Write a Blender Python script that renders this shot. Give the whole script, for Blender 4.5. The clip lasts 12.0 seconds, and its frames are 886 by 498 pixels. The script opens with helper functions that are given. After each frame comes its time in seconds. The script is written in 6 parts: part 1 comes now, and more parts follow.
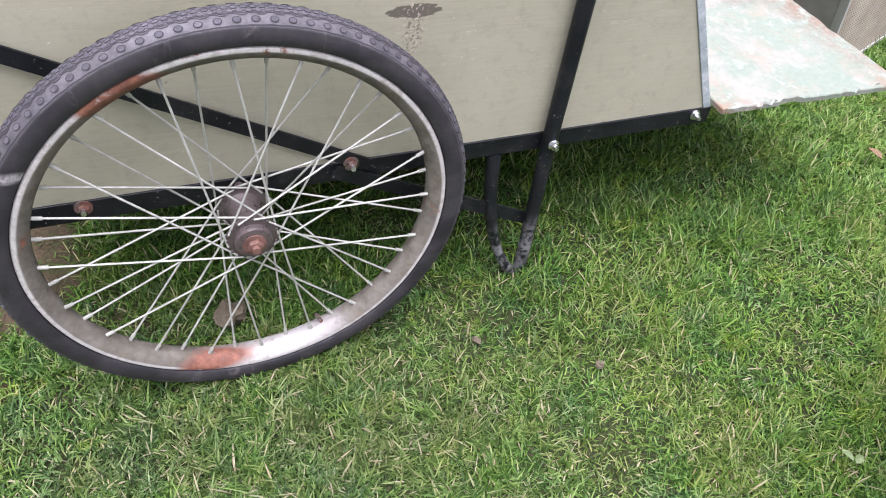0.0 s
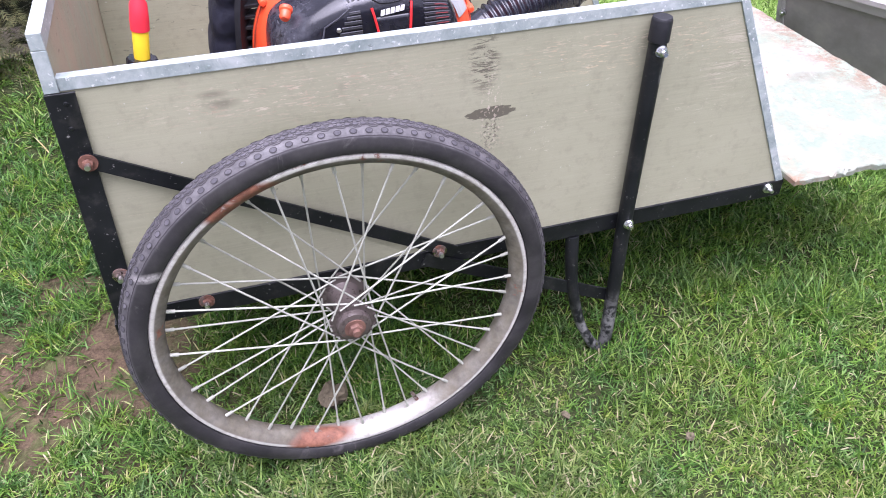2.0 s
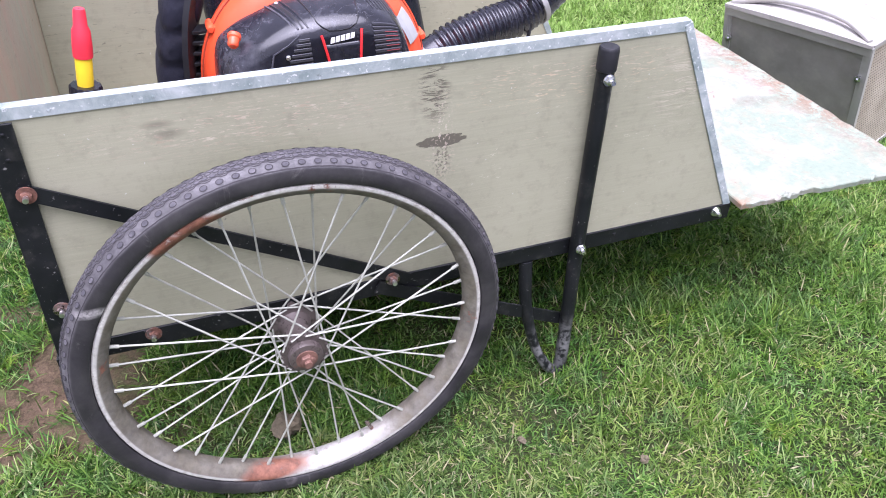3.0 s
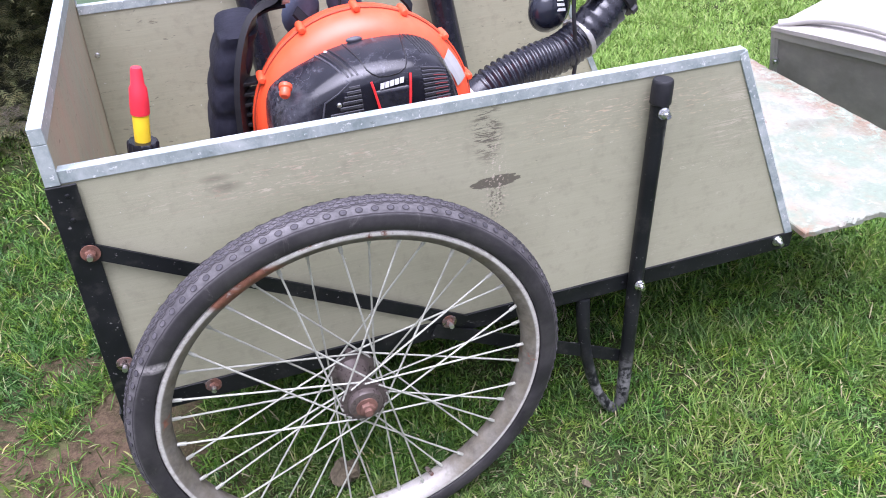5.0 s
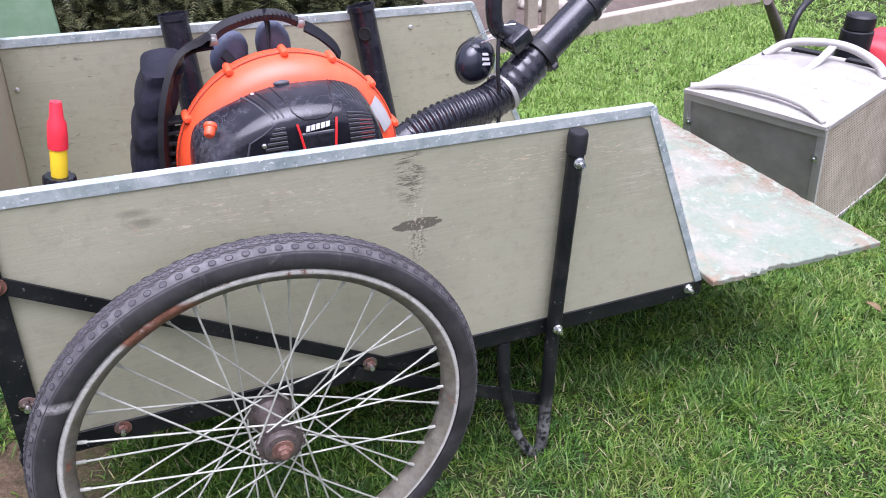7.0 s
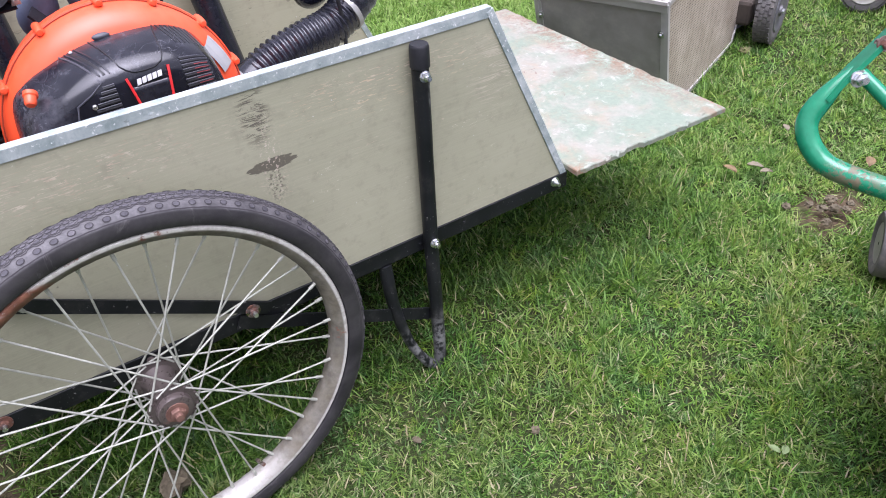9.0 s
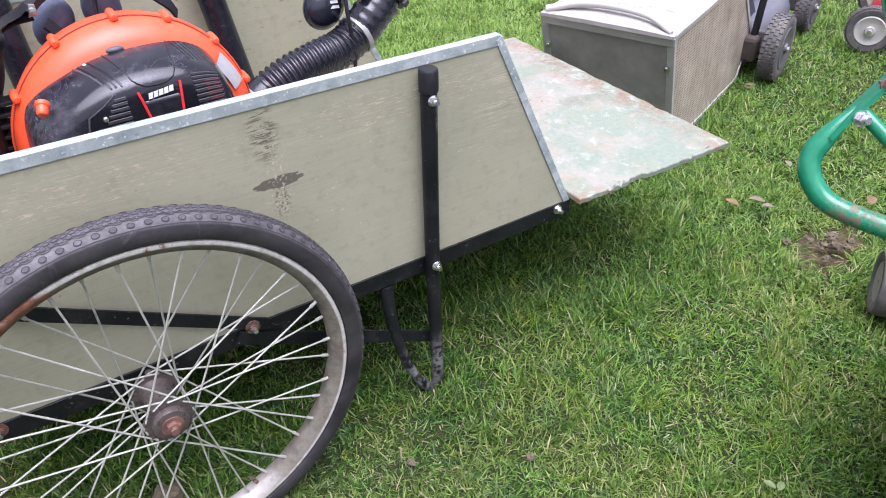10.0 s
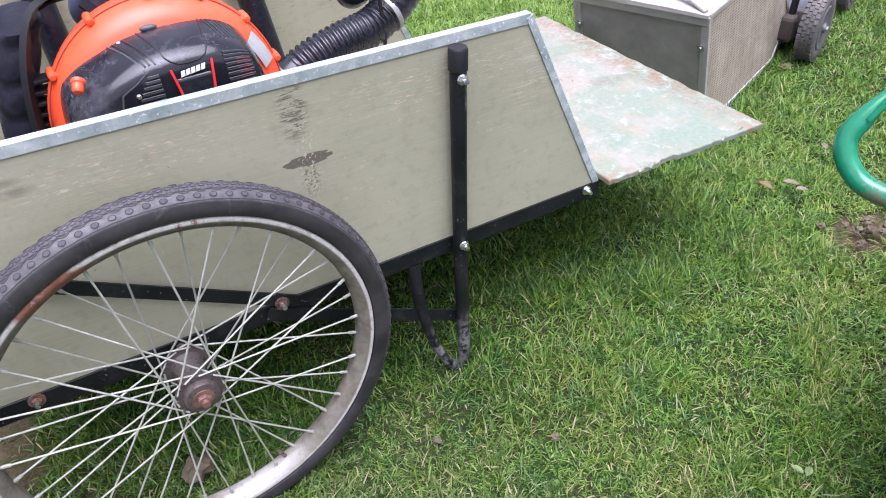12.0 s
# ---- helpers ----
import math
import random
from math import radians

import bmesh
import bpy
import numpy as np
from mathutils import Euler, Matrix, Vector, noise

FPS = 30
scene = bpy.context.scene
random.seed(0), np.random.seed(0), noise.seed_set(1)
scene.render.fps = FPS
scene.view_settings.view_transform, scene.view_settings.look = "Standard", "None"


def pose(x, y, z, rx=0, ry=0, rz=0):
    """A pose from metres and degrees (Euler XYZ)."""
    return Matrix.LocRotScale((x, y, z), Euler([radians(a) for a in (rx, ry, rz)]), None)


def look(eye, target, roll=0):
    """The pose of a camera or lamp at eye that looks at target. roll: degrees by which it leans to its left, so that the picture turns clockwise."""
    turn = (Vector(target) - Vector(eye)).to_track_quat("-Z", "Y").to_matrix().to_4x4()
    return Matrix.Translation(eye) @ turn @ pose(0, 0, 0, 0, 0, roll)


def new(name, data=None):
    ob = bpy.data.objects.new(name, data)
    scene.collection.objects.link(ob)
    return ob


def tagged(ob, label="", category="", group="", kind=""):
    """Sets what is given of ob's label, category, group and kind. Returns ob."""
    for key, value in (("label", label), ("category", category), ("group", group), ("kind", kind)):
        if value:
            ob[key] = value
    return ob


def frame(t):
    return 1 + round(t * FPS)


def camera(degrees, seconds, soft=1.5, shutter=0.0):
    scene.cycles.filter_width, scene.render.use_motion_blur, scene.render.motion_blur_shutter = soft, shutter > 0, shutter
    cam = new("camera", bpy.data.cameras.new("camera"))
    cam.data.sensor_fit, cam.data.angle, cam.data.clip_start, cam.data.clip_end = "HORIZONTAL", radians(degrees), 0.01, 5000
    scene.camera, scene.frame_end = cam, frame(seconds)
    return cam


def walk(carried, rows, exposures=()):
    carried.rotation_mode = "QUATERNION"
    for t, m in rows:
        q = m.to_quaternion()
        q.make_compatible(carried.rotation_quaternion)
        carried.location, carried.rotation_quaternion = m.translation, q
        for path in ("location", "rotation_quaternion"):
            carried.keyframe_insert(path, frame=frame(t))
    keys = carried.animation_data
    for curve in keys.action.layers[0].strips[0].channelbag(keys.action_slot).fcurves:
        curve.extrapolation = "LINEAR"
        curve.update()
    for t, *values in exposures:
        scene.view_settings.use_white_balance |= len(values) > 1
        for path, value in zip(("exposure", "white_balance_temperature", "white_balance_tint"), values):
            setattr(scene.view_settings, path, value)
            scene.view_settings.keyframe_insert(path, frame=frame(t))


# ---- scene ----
cam = camera(61.3, 12.0, 1.0)
# seconds, eye (metres), yaw, pitch, lean to the right (degrees)
ROWS = [
    (0.0, -0.052, -0.895, 1.084, -24.12, -45.49, -6.11),
    (0.2, -0.059, -0.897, 1.077, -24.75, -46.93, -6.65),
    (0.5, -0.070, -0.899, 1.066, -18.66, -43.64, -2.10),
    (1.0, -0.069, -0.939, 1.132, -17.71, -41.48, -0.35),
    (1.2, -0.074, -0.946, 1.136, -16.40, -39.70, 0.30),
    (1.3, -0.077, -0.949, 1.137, -13.53, -38.58, 2.67),
    (1.4, -0.079, -0.952, 1.139, -10.84, -40.55, 3.46),
    (1.5, -0.082, -0.955, 1.141, -13.68, -43.19, 0.39),
    (1.8, -0.073, -0.960, 1.141, -14.53, -40.74, 1.66),
    (2.0, -0.067, -0.964, 1.142, -14.48, -39.19, 2.82),
    (2.5, -0.068, -0.953, 1.150, -16.51, -38.90, 2.13),
    (3.0, -0.050, -0.952, 1.153, -18.41, -38.08, 1.00),
    (3.2, -0.050, -0.953, 1.145, -17.31, -38.20, 2.50),
    (4.8, -0.060, -0.930, 1.150, -15.92, -38.59, 5.48),
    (5.0, -0.067, -0.924, 1.159, -14.75, -35.50, 5.16),
    (5.5, -0.066, -0.929, 1.158, -14.99, -36.73, 5.08),
    (6.0, -0.071, -0.931, 1.155, -16.27, -37.50, 3.55),
    (6.5, -0.065, -0.939, 1.155, -18.77, -32.35, 2.60),
    (7.0, -0.058, -0.950, 1.153, -21.16, -31.75, 0.68),
    (7.2, -0.048, -0.955, 1.153, -23.11, -31.89, 1.08),
    (8.8, -0.006, -0.971, 1.167, -29.70, -36.76, 4.74),
    (9.0, -0.008, -0.971, 1.160, -29.89, -38.40, 5.36),
    (9.5, -0.009, -0.973, 1.166, -31.99, -36.53, 2.60),
    (10.0, -0.014, -0.973, 1.164, -30.10, -36.64, 3.16),
    (10.5, -0.012, -0.972, 1.163, -29.33, -36.35, 3.15),
    (11.0, -0.016, -0.974, 1.163, -27.68, -35.92, 4.04),
    (11.5, -0.014, -0.969, 1.164, -27.27, -36.68, 3.90),
    (12.0, -0.016, -0.977, 1.162, -27.31, -37.89, 4.22),
]
EXPOSURES = [(0.0, 1.12, 5840, 28), (2.0, 1.27, 5740, 31), (4.0, 1.19, 5640, 30), (5.5, 1.12, 5640, 29), (7.0, 0.98, 5640, 28), (9.0, 0.94, 5780, 26), (12.0, 0.99, 5700, 26)]
walk(cam, [(t, pose(x, y, z, 90 + pitch, 0, yaw) @ pose(0, 0, 0, 0, 0, -lean)) for t, x, y, z, yaw, pitch, lean in ROWS], EXPOSURES)

# ---- light: an overcast sky, with a wide weak sun behind the cloud ----
world = bpy.data.worlds.new("overcast")
scene.world = world
world.use_nodes = True
wn = world.node_tree
sky = wn.nodes.new("ShaderNodeTexSky")
sky.sky_type = "NISHITA"
sky.sun_disc = False
sky.sun_elevation = radians(74)
sky.sun_rotation = radians(185)
sky.air_density, sky.dust_density, sky.ozone_density = 1.6, 6.0, 1.0
back = wn.nodes["Background"]
soften = wn.nodes.new("ShaderNodeHueSaturation")
soften.inputs["Saturation"].default_value = 0.12
wn.links.new(sky.outputs[0], soften.inputs["Color"])
wn.links.new(soften.outputs[0], back.inputs[0])
back.inputs[1].default_value = 0.145

sun = new("sun", bpy.data.lights.new("sun", "SUN"))
sun.data.energy, sun.data.angle, sun.data.color = 2.7, radians(60), (1.0, 0.98, 0.95)
sun.matrix_world = look((-0.1, -1.0, 5.2), (0, 0, 0))


# ---- materials ----
class Graph:
    """A node tree in short words."""

    def __init__(self, name, rough=0.6, metal=0.0, spec=0.5, coat=0.0):
        self.mat = bpy.data.materials.new(name)
        self.mat.use_nodes = True
        self.nt = self.mat.node_tree
        self.out = self.nt.nodes["Principled BSDF"]
        self.put("Roughness", rough), self.put("Metallic", metal), self.put("Specular IOR Level", spec)
        self.put("Coat Weight", coat)
        self.coord = self.nt.nodes.new("ShaderNodeTexCoord").outputs["Object"]

    def plug(self, socket, value):
        if isinstance(value, bpy.types.NodeSocket):
            self.nt.links.new(value, socket)
        elif isinstance(value, tuple) and len(value) == 3 and socket.type == "RGBA":
            socket.default_value = (*value, 1)
        else:
            socket.default_value = value

    def put(self, name, value):
        self.plug(self.out.inputs[name], value)

    def vec(self, scale=(1, 1, 1), place=(0, 0, 0), turn=(0, 0, 0), of=None):
        n = self.nt.nodes.new("ShaderNodeMapping")
        n.inputs["Scale"].default_value, n.inputs["Location"].default_value = scale, place
        n.inputs["Rotation"].default_value = [radians(a) for a in turn]
        self.plug(n.inputs["Vector"], of or self.coord)
        return n.outputs[0]

    def noise(self, scale, detail=4, rough=0.55, warp=0.0, vec=None):
        n = self.nt.nodes.new("ShaderNodeTexNoise")
        n.inputs["Scale"].default_value, n.inputs["Detail"].default_value = scale, detail
        n.inputs["Roughness"].default_value, n.inputs["Distortion"].default_value = rough, warp
        self.plug(n.inputs["Vector"], vec or self.coord)
        return n.outputs["Fac"]

    def ramp(self, fac, *stops):
        n = self.nt.nodes.new("ShaderNodeValToRGB")
        e = n.color_ramp.elements
        while len(e) < len(stops):
            e.new(0.5)
        for el, (p, c) in zip(e, stops):
            el.position = p
            el.color = (c, c, c, 1) if isinstance(c, (int, float)) else (*c, 1)
        self.plug(n.inputs[0], fac)
        return n.outputs[0]

    def mix(self, fac, a, b, blend="MIX"):
        n = self.nt.nodes.new("ShaderNodeMix")
        n.data_type, n.blend_type = "RGBA", blend
        self.plug(n.inputs[0], fac), self.plug(n.inputs[6], a), self.plug(n.inputs[7], b)
        return n.outputs[2]

    def math(self, op, a, b=0.0, c=0.0):
        n = self.nt.nodes.new("ShaderNodeMath")
        n.operation = op
        for s, v in zip(n.inputs, (a, b, c)):
            self.plug(s, v)
        return n.outputs[0]

    def axis(self, k, of=None):
        n = self.nt.nodes.new("ShaderNodeSeparateXYZ")
        self.plug(n.inputs[0], of or self.coord)
        return n.outputs[k]

    def blob(self, place, size, edge=0.35):
        """1 inside an ellipsoid about place, 0 outside, with a soft edge."""
        n = self.nt.nodes.new("ShaderNodeVectorMath")
        n.operation = "LENGTH"
        self.plug(n.inputs[0], self.vec([1 / s for s in size], [-p / s for p, s in zip(place, size)]))
        m = self.nt.nodes.new("ShaderNodeMapRange")
        m.inputs["From Min"].default_value, m.inputs["From Max"].default_value = 1 + edge, 1 - edge
        self.plug(m.inputs["Value"], n.outputs["Value"])
        return m.outputs[0]

    def island(self):
        return self.nt.nodes.new("ShaderNodeNewGeometry").outputs["Random Per Island"]

    def bump(self, height, strength=0.3, distance=0.002):
        n = self.nt.nodes.new("ShaderNodeBump")
        n.inputs["Strength"].default_value, n.inputs["Distance"].default_value = strength, distance
        self.plug(n.inputs["Height"], height)
        self.put("Normal", n.outputs[0])

    def done(self, color):
        self.put("Base Color", color)
        return self.mat


def plain(name, color, rough=0.5, metal=0.0, vary=0.25, scale=40, relief=0.1, dust=None, dusty=0.25):
    """A plain surface with fine and broad unevenness, and perhaps some dust."""
    g = Graph(name, rough, metal)
    fine, broad = g.noise(scale, 5, 0.6), g.noise(scale / 9, 3)
    both = g.math("ADD", g.math("MULTIPLY", fine, 0.5), g.math("MULTIPLY", broad, 0.5))
    dark = tuple(c * (1 - vary) for c in color)
    light = tuple(min(1, c * (1 + vary)) for c in color)
    base = g.ramp(both, (0.3, dark), (0.7, light))
    if dust:
        base = g.mix(g.math("MULTIPLY", g.ramp(g.noise(scale / 4, 6, 0.7), (0.5, 0.0), (0.75, 1.0)), dusty), base, dust)
    g.put("Roughness", g.ramp(both, (0.25, max(0.05, rough - 0.12)), (0.75, min(1, rough + 0.12))))
    g.bump(fine, relief)
    return g.done(base)


def plywood_mat(name, marks, wear=0.6, bare_wood=0.0):
    """Weathered plywood, painted olive grey; marks adds stains, bare_wood the share of paint that is gone."""
    g = Graph(name, 0.58)
    grain = g.noise(1, 7, 0.72, 0.35, g.vec((9, 60, 300)))
    broad = g.noise(4.5, 5, 0.6)
    paint = g.ramp(grain, (0.25, (0.252, 0.247, 0.168)), (0.75, (0.320, 0.313, 0.217)))
    paint = g.mix(g.ramp(broad, (0.32, 0.0), (0.72, 0.55)), paint, (0.360, 0.350, 0.248))
    paint = g.mix(g.ramp(g.noise(38, 4, 0.7), (0.52, 0.0), (0.75, 0.35)), paint, (0.15, 0.142, 0.105))
    # flecks where the paint has come off along the grain
    worn = g.noise(1, 4, 0.7, 0.9, g.vec((48, 60, 300)))
    zone = g.noise(1, 4, 0.6, 0.3, g.vec((2.6, 3, 11)))
    scuff = g.math("MULTIPLY", g.ramp(worn, (0.62, 0.0), (0.66, 1.0)), g.ramp(zone, (0.55, 0.0), (0.65, 1.0)))
    if marks:
        band = g.math("MAXIMUM", g.blob((-0.01, 0, 0.336), (0.18, 0.1, 0.030), 0.7), g.blob((0.50, 0, 0.345), (0.15, 0.1, 0.016), 0.7))
        scuff = g.math("MAXIMUM", scuff, g.math("MULTIPLY", band, g.ramp(worn, (0.56, 0.0), (0.60, 1.0))))
    paint = g.mix(g.math("MULTIPLY", scuff, wear), paint, g.ramp(g.noise(60, 3), (0.35, (0.35, 0.27, 0.19)), (0.65, (0.50, 0.43, 0.33))))
    if bare_wood:
        runs = g.ramp(g.noise(1, 6, 0.65, 0.6, g.vec((20, 22, 3.5))), (0.38, 0.0), (0.62, 1.0))
        paint = g.mix(g.math("MULTIPLY", runs, bare_wood), paint, (0.36, 0.27, 0.19))
    specks = g.ramp(g.noise(120, 2, 0.5), (0.73, 0.0), (0.76, 1.0))
    paint = g.mix(g.math("MULTIPLY", specks, 0.6), paint, (0.5, 0.48, 0.42))
    dots = g.ramp(g.noise(1, 4, 0.65, 0.4, g.vec((60, 60, 60) if marks else (38, 60, 150), (4, 2, 7))), (0.70 if marks else 0.655, 0.0), (0.74 if marks else 0.685, 1.0))
    paint = g.mix(g.math("MULTIPLY", dots, 0.6), paint, (0.08, 0.07, 0.05))
    if marks:
        torn = g.noise(1, 6, 0.75, 1.0, g.vec((34, 30, 190)))
        run = g.math("MULTIPLY", g.blob((0.249, 0, 0.345), (0.022, 0.1, 0.046), 0.35), g.ramp(torn, (0.50, 0.0), (0.53, 1.0)))
        edge = g.math("ADD", g.blob((0.261, 0, 0.2585), (0.037, 0.1, 0.0095), 0.5), g.math("MULTIPLY", g.math("SUBTRACT", g.noise(1, 5, 0.7, 0.4, g.vec((45, 30, 170))), 0.5), 1.5))
        splash = g.ramp(edge, (0.42, 0.0), (0.47, 1.0))
        tail = g.math("MULTIPLY", g.blob((0.261, 0, 0.226), (0.014, 0.1, 0.030), 0.4), g.ramp(g.noise(210, 3), (0.52, 0.0), (0.56, 0.8)))
        knot = g.math("MAXIMUM", g.blob((-0.136, 0, 0.351), (0.016, 0.1, 0.005), 0.6), g.blob((-0.126, 0, 0.336), (0.018, 0.1, 0.006), 0.6))
        knot = g.math("MULTIPLY", knot, 0.5)
        wet = g.math("MAXIMUM", g.math("MAXIMUM", run, splash), g.math("MAXIMUM", tail, knot))
        paint = g.mix(g.math("MULTIPLY", wet, 0.85), paint, (0.070, 0.060, 0.044))
        bare = g.math("MULTIPLY", g.blob((0.261, 0, 0.264), (0.014, 0.1, 0.060), 0.7), g.ramp(g.noise(200, 3, 0.6), (0.56, 0.0), (0.61, 1.0)))
        paint = g.mix(g.math("MULTIPLY", bare, 0.7), paint, (0.55, 0.46, 0.38))
        tear = g.math("MULTIPLY", g.blob((0.682, 0, 0.290), (0.050, 0.1, 0.055), 0.5), g.ramp(g.noise(1, 4, 0.6, 1.2, g.vec((7, 20, 80), turn=(0, 10, 0))), (0.50, 0.0), (0.515, 1.0), (0.53, 1.0), (0.545, 0.0)))
        paint = g.mix(g.math("MULTIPLY", tear, 0.8), paint, (0.46, 0.40, 0.31))
        # short pale scratches, and bare streaks along the grain by the leg
        hair = g.ramp(g.noise(1, 2, 0.5, 2.2, g.vec((16, 20, 60), (1, 6, 3), (0, 24, 0))), (0.494, 0.0), (0.499, 1.0), (0.503, 1.0), (0.508, 0.0))
        few = g.ramp(g.noise(1, 3, 0.6, 0.0, g.vec((13, 13, 26), (9, 1, 4))), (0.585, 0.0), (0.625, 1.0))
        few = g.math("MULTIPLY", few, g.blob((0.47, 0, 0.22), (0.34, 0.1, 0.17), 0.5))
        paint = g.mix(g.math("MULTIPLY", g.math("MULTIPLY", hair, few), 0.75), paint, (0.54, 0.48, 0.37))
        streak = g.math("MULTIPLY", g.math("MAXIMUM", g.blob((0.44, 0, 0.325), (0.12, 0.1, 0.028), 0.7), g.blob((0.60, 0, 0.335), (0.06, 0.1, 0.03), 0.7)), g.ramp(worn, (0.60, 0.0), (0.63, 0.9)))
        paint = g.mix(streak, paint, (0.50, 0.39, 0.26))
        lift = g.math("MULTIPLY", g.blob((0.690, 0, 0.280), (0.050, 0.1, 0.06), 0.6), g.noise(1, 4, 0.6, 1.8, g.vec((7, 20, 80), turn=(0, 10, 0))))
        grain = g.math("ADD", grain, g.math("MULTIPLY", lift, 3.0))
    g.bump(g.math("ADD", grain, g.math("MULTIPLY", scuff, -0.6)), 0.3, 0.0012)
    return g.done(paint)


def rusty(name, base, rust_from=0.55, metal=1.0, rough=0.35, spots=()):
    """Metal with rust where the noise passes rust_from, and round given places."""
    g = Graph(name, rough, metal)
    fine = g.noise(90, 6, 0.65)
    broad = g.noise(14, 4, 0.6)
    mask = g.ramp(g.math("ADD", g.math("MULTIPLY", broad, 0.65), g.math("MULTIPLY", fine, 0.35)), (rust_from, 0.0), (rust_from + 0.07, 1.0))
    for place, size in spots:
        near = g.math("MULTIPLY", g.blob(place, size, 0.5), g.ramp(fine, (0.47, 0.0), (0.53, 1.0)))
        mask = g.math("MAXIMUM", mask, near)
    rust = g.ramp(fine, (0.3, (0.065, 0.028, 0.018)), (0.7, (0.19, 0.085, 0.055)))
    clean = g.ramp(fine, (0.3, tuple(c * 0.8 for c in base)), (0.7, base))
    g.put("Metallic", g.math("MULTIPLY", g.math("SUBTRACT", 1.0, mask), metal))
    g.put("Roughness", g.math("ADD", g.math("MULTIPLY", mask, 0.5), g.math("MULTIPLY", fine, rough * 1.6)))
    g.bump(g.math("ADD", fine, mask), 0.2, 0.0008)
    return g.done(g.mix(mask, clean, rust))


def gate_mat():
    """Old board whose white, green and pink coats of paint peel."""
    g = Graph("peeling_paint", 0.62)
    a = g.noise(6, 10, 0.68, 0.5)
    b = g.noise(10, 12, 0.76, 0.6, g.vec(place=(3, 1, 5)))
    c = g.noise(85, 5, 0.7)
    d = g.noise(24, 10, 0.78, 0.4, g.vec(place=(5, 2, 1)))
    mint = g.ramp(c, (0.3, (0.150, 0.188, 0.140)), (0.7, (0.192, 0.230, 0.172)))
    pale = g.ramp(c, (0.3, (0.214, 0.208, 0.170)), (0.7, (0.268, 0.260, 0.214)))
    base = g.mix(g.ramp(a, (0.46, 0.0), (0.58, 1.0)), mint, pale)
    base = g.mix(g.ramp(d, (0.565, 0.0), (0.62, 0.6)), base, (0.36, 0.35, 0.305))
    rosy = g.ramp(b, (0.50, 0.0), (0.72, 0.75))
    base = g.mix(rosy, base, (0.262, 0.192, 0.128))
    flakes = g.math("MULTIPLY", g.ramp(d, (0.36, 1.0), (0.395, 0.0)), g.ramp(b, (0.42, 0.0), (0.56, 1.0)))
    base = g.mix(g.math("MULTIPLY", flakes, 0.75), base, (0.13, 0.075, 0.05))
    edge = g.math("MULTIPLY", g.blob((1.278, 0.44, 0.03), (0.055, 0.40, 0.2), 0.6), g.ramp(d, (0.46, 1.0), (0.54, 0.0)))
    base = g.mix(g.math("MULTIPLY", edge, 0.85), base, g.ramp(c, (0.35, (0.125, 0.068, 0.042)), (0.65, (0.225, 0.145, 0.095))))
    smudge = g.math("MULTIPLY", g.blob((1.155, 0.33, 0.03), (0.045, 0.020, 0.2), 0.6), g.ramp(d, (0.40, 0.9), (0.60, 0.2)))
    base = g.mix(smudge, base, (0.135, 0.115, 0.085))
    corner = g.math("MULTIPLY", g.math("MAXIMUM", g.blob((0.862, -0.035, 0.03), (0.06, 0.03, 0.05), 0.6), g.blob((1.288, -0.028, 0.03), (0.035, 0.05, 0.05), 0.6)), g.ramp(d, (0.44, 1.0), (0.58, 0.0)))
    base = g.mix(g.math("MULTIPLY", corner, 0.85), base, (0.23, 0.12, 0.07))
    g.bump(g.math("ADD", g.math("MULTIPLY", d, 1.2), g.math("MULTIPLY", c, 0.4)), 0.5, 0.0014)
    return g.done(base)


def tyre_mat():
    """Black rubber, polished on the sidewall, dusty on the tread."""
    g = Graph("old_rubber", 0.62)
    fine = g.noise(120, 5, 0.65)
    broad = g.noise(9, 4, 0.6)
    base = g.ramp(broad, (0.3, (0.011, 0.0105, 0.0115)), (0.7, (0.028, 0.026, 0.028)))
    r = g.math("SQRT", g.math("ADD", g.math("POWER", g.axis(0), 2.0), g.math("POWER", g.axis(2), 2.0)))
    tread = g.ramp(g.math("MULTIPLY", r, 3.0), (0.952, 0.0), (0.961, 1.0))
    dust = g.math("MULTIPLY", g.ramp(g.noise(34, 6, 0.7), (0.3, 0.35), (0.65, 1.0)), g.math("ADD", 0.02, g.math("MULTIPLY", tread, 0.60)))
    base = g.mix(dust, base, g.ramp(g.noise(55, 5, 0.7), (0.35, (0.085, 0.081, 0.084)), (0.65, (0.185, 0.176, 0.178))))
    haze = g.ramp(g.noise(12, 6, 0.72, 0.4), (0.42, 0.0), (0.68, 0.50))
    base = g.mix(haze, base, (0.066, 0.062, 0.060))
    scrape = g.ramp(g.noise(1, 5, 0.75, 0.8, g.vec((26, 26, 11))), (0.60, 0.0), (0.70, 0.35))
    base = g.mix(scrape, base, (0.17, 0.155, 0.15))
    mark = g.math("MULTIPLY", g.blob((-0.256, -0.022, 0.164), (0.022, 0.03, 0.006), 0.5), g.ramp(fine, (0.35, 0.2), (0.6, 0.8)))
    base = g.mix(mark, base, (0.42, 0.40, 0.38))
    g.put("Roughness", g.ramp(g.noise(16, 5, 0.65), (0.35, 0.40), (0.65, 0.72)))
    g.bump(fine, 0.35, 0.0008)
    return g.done(base)


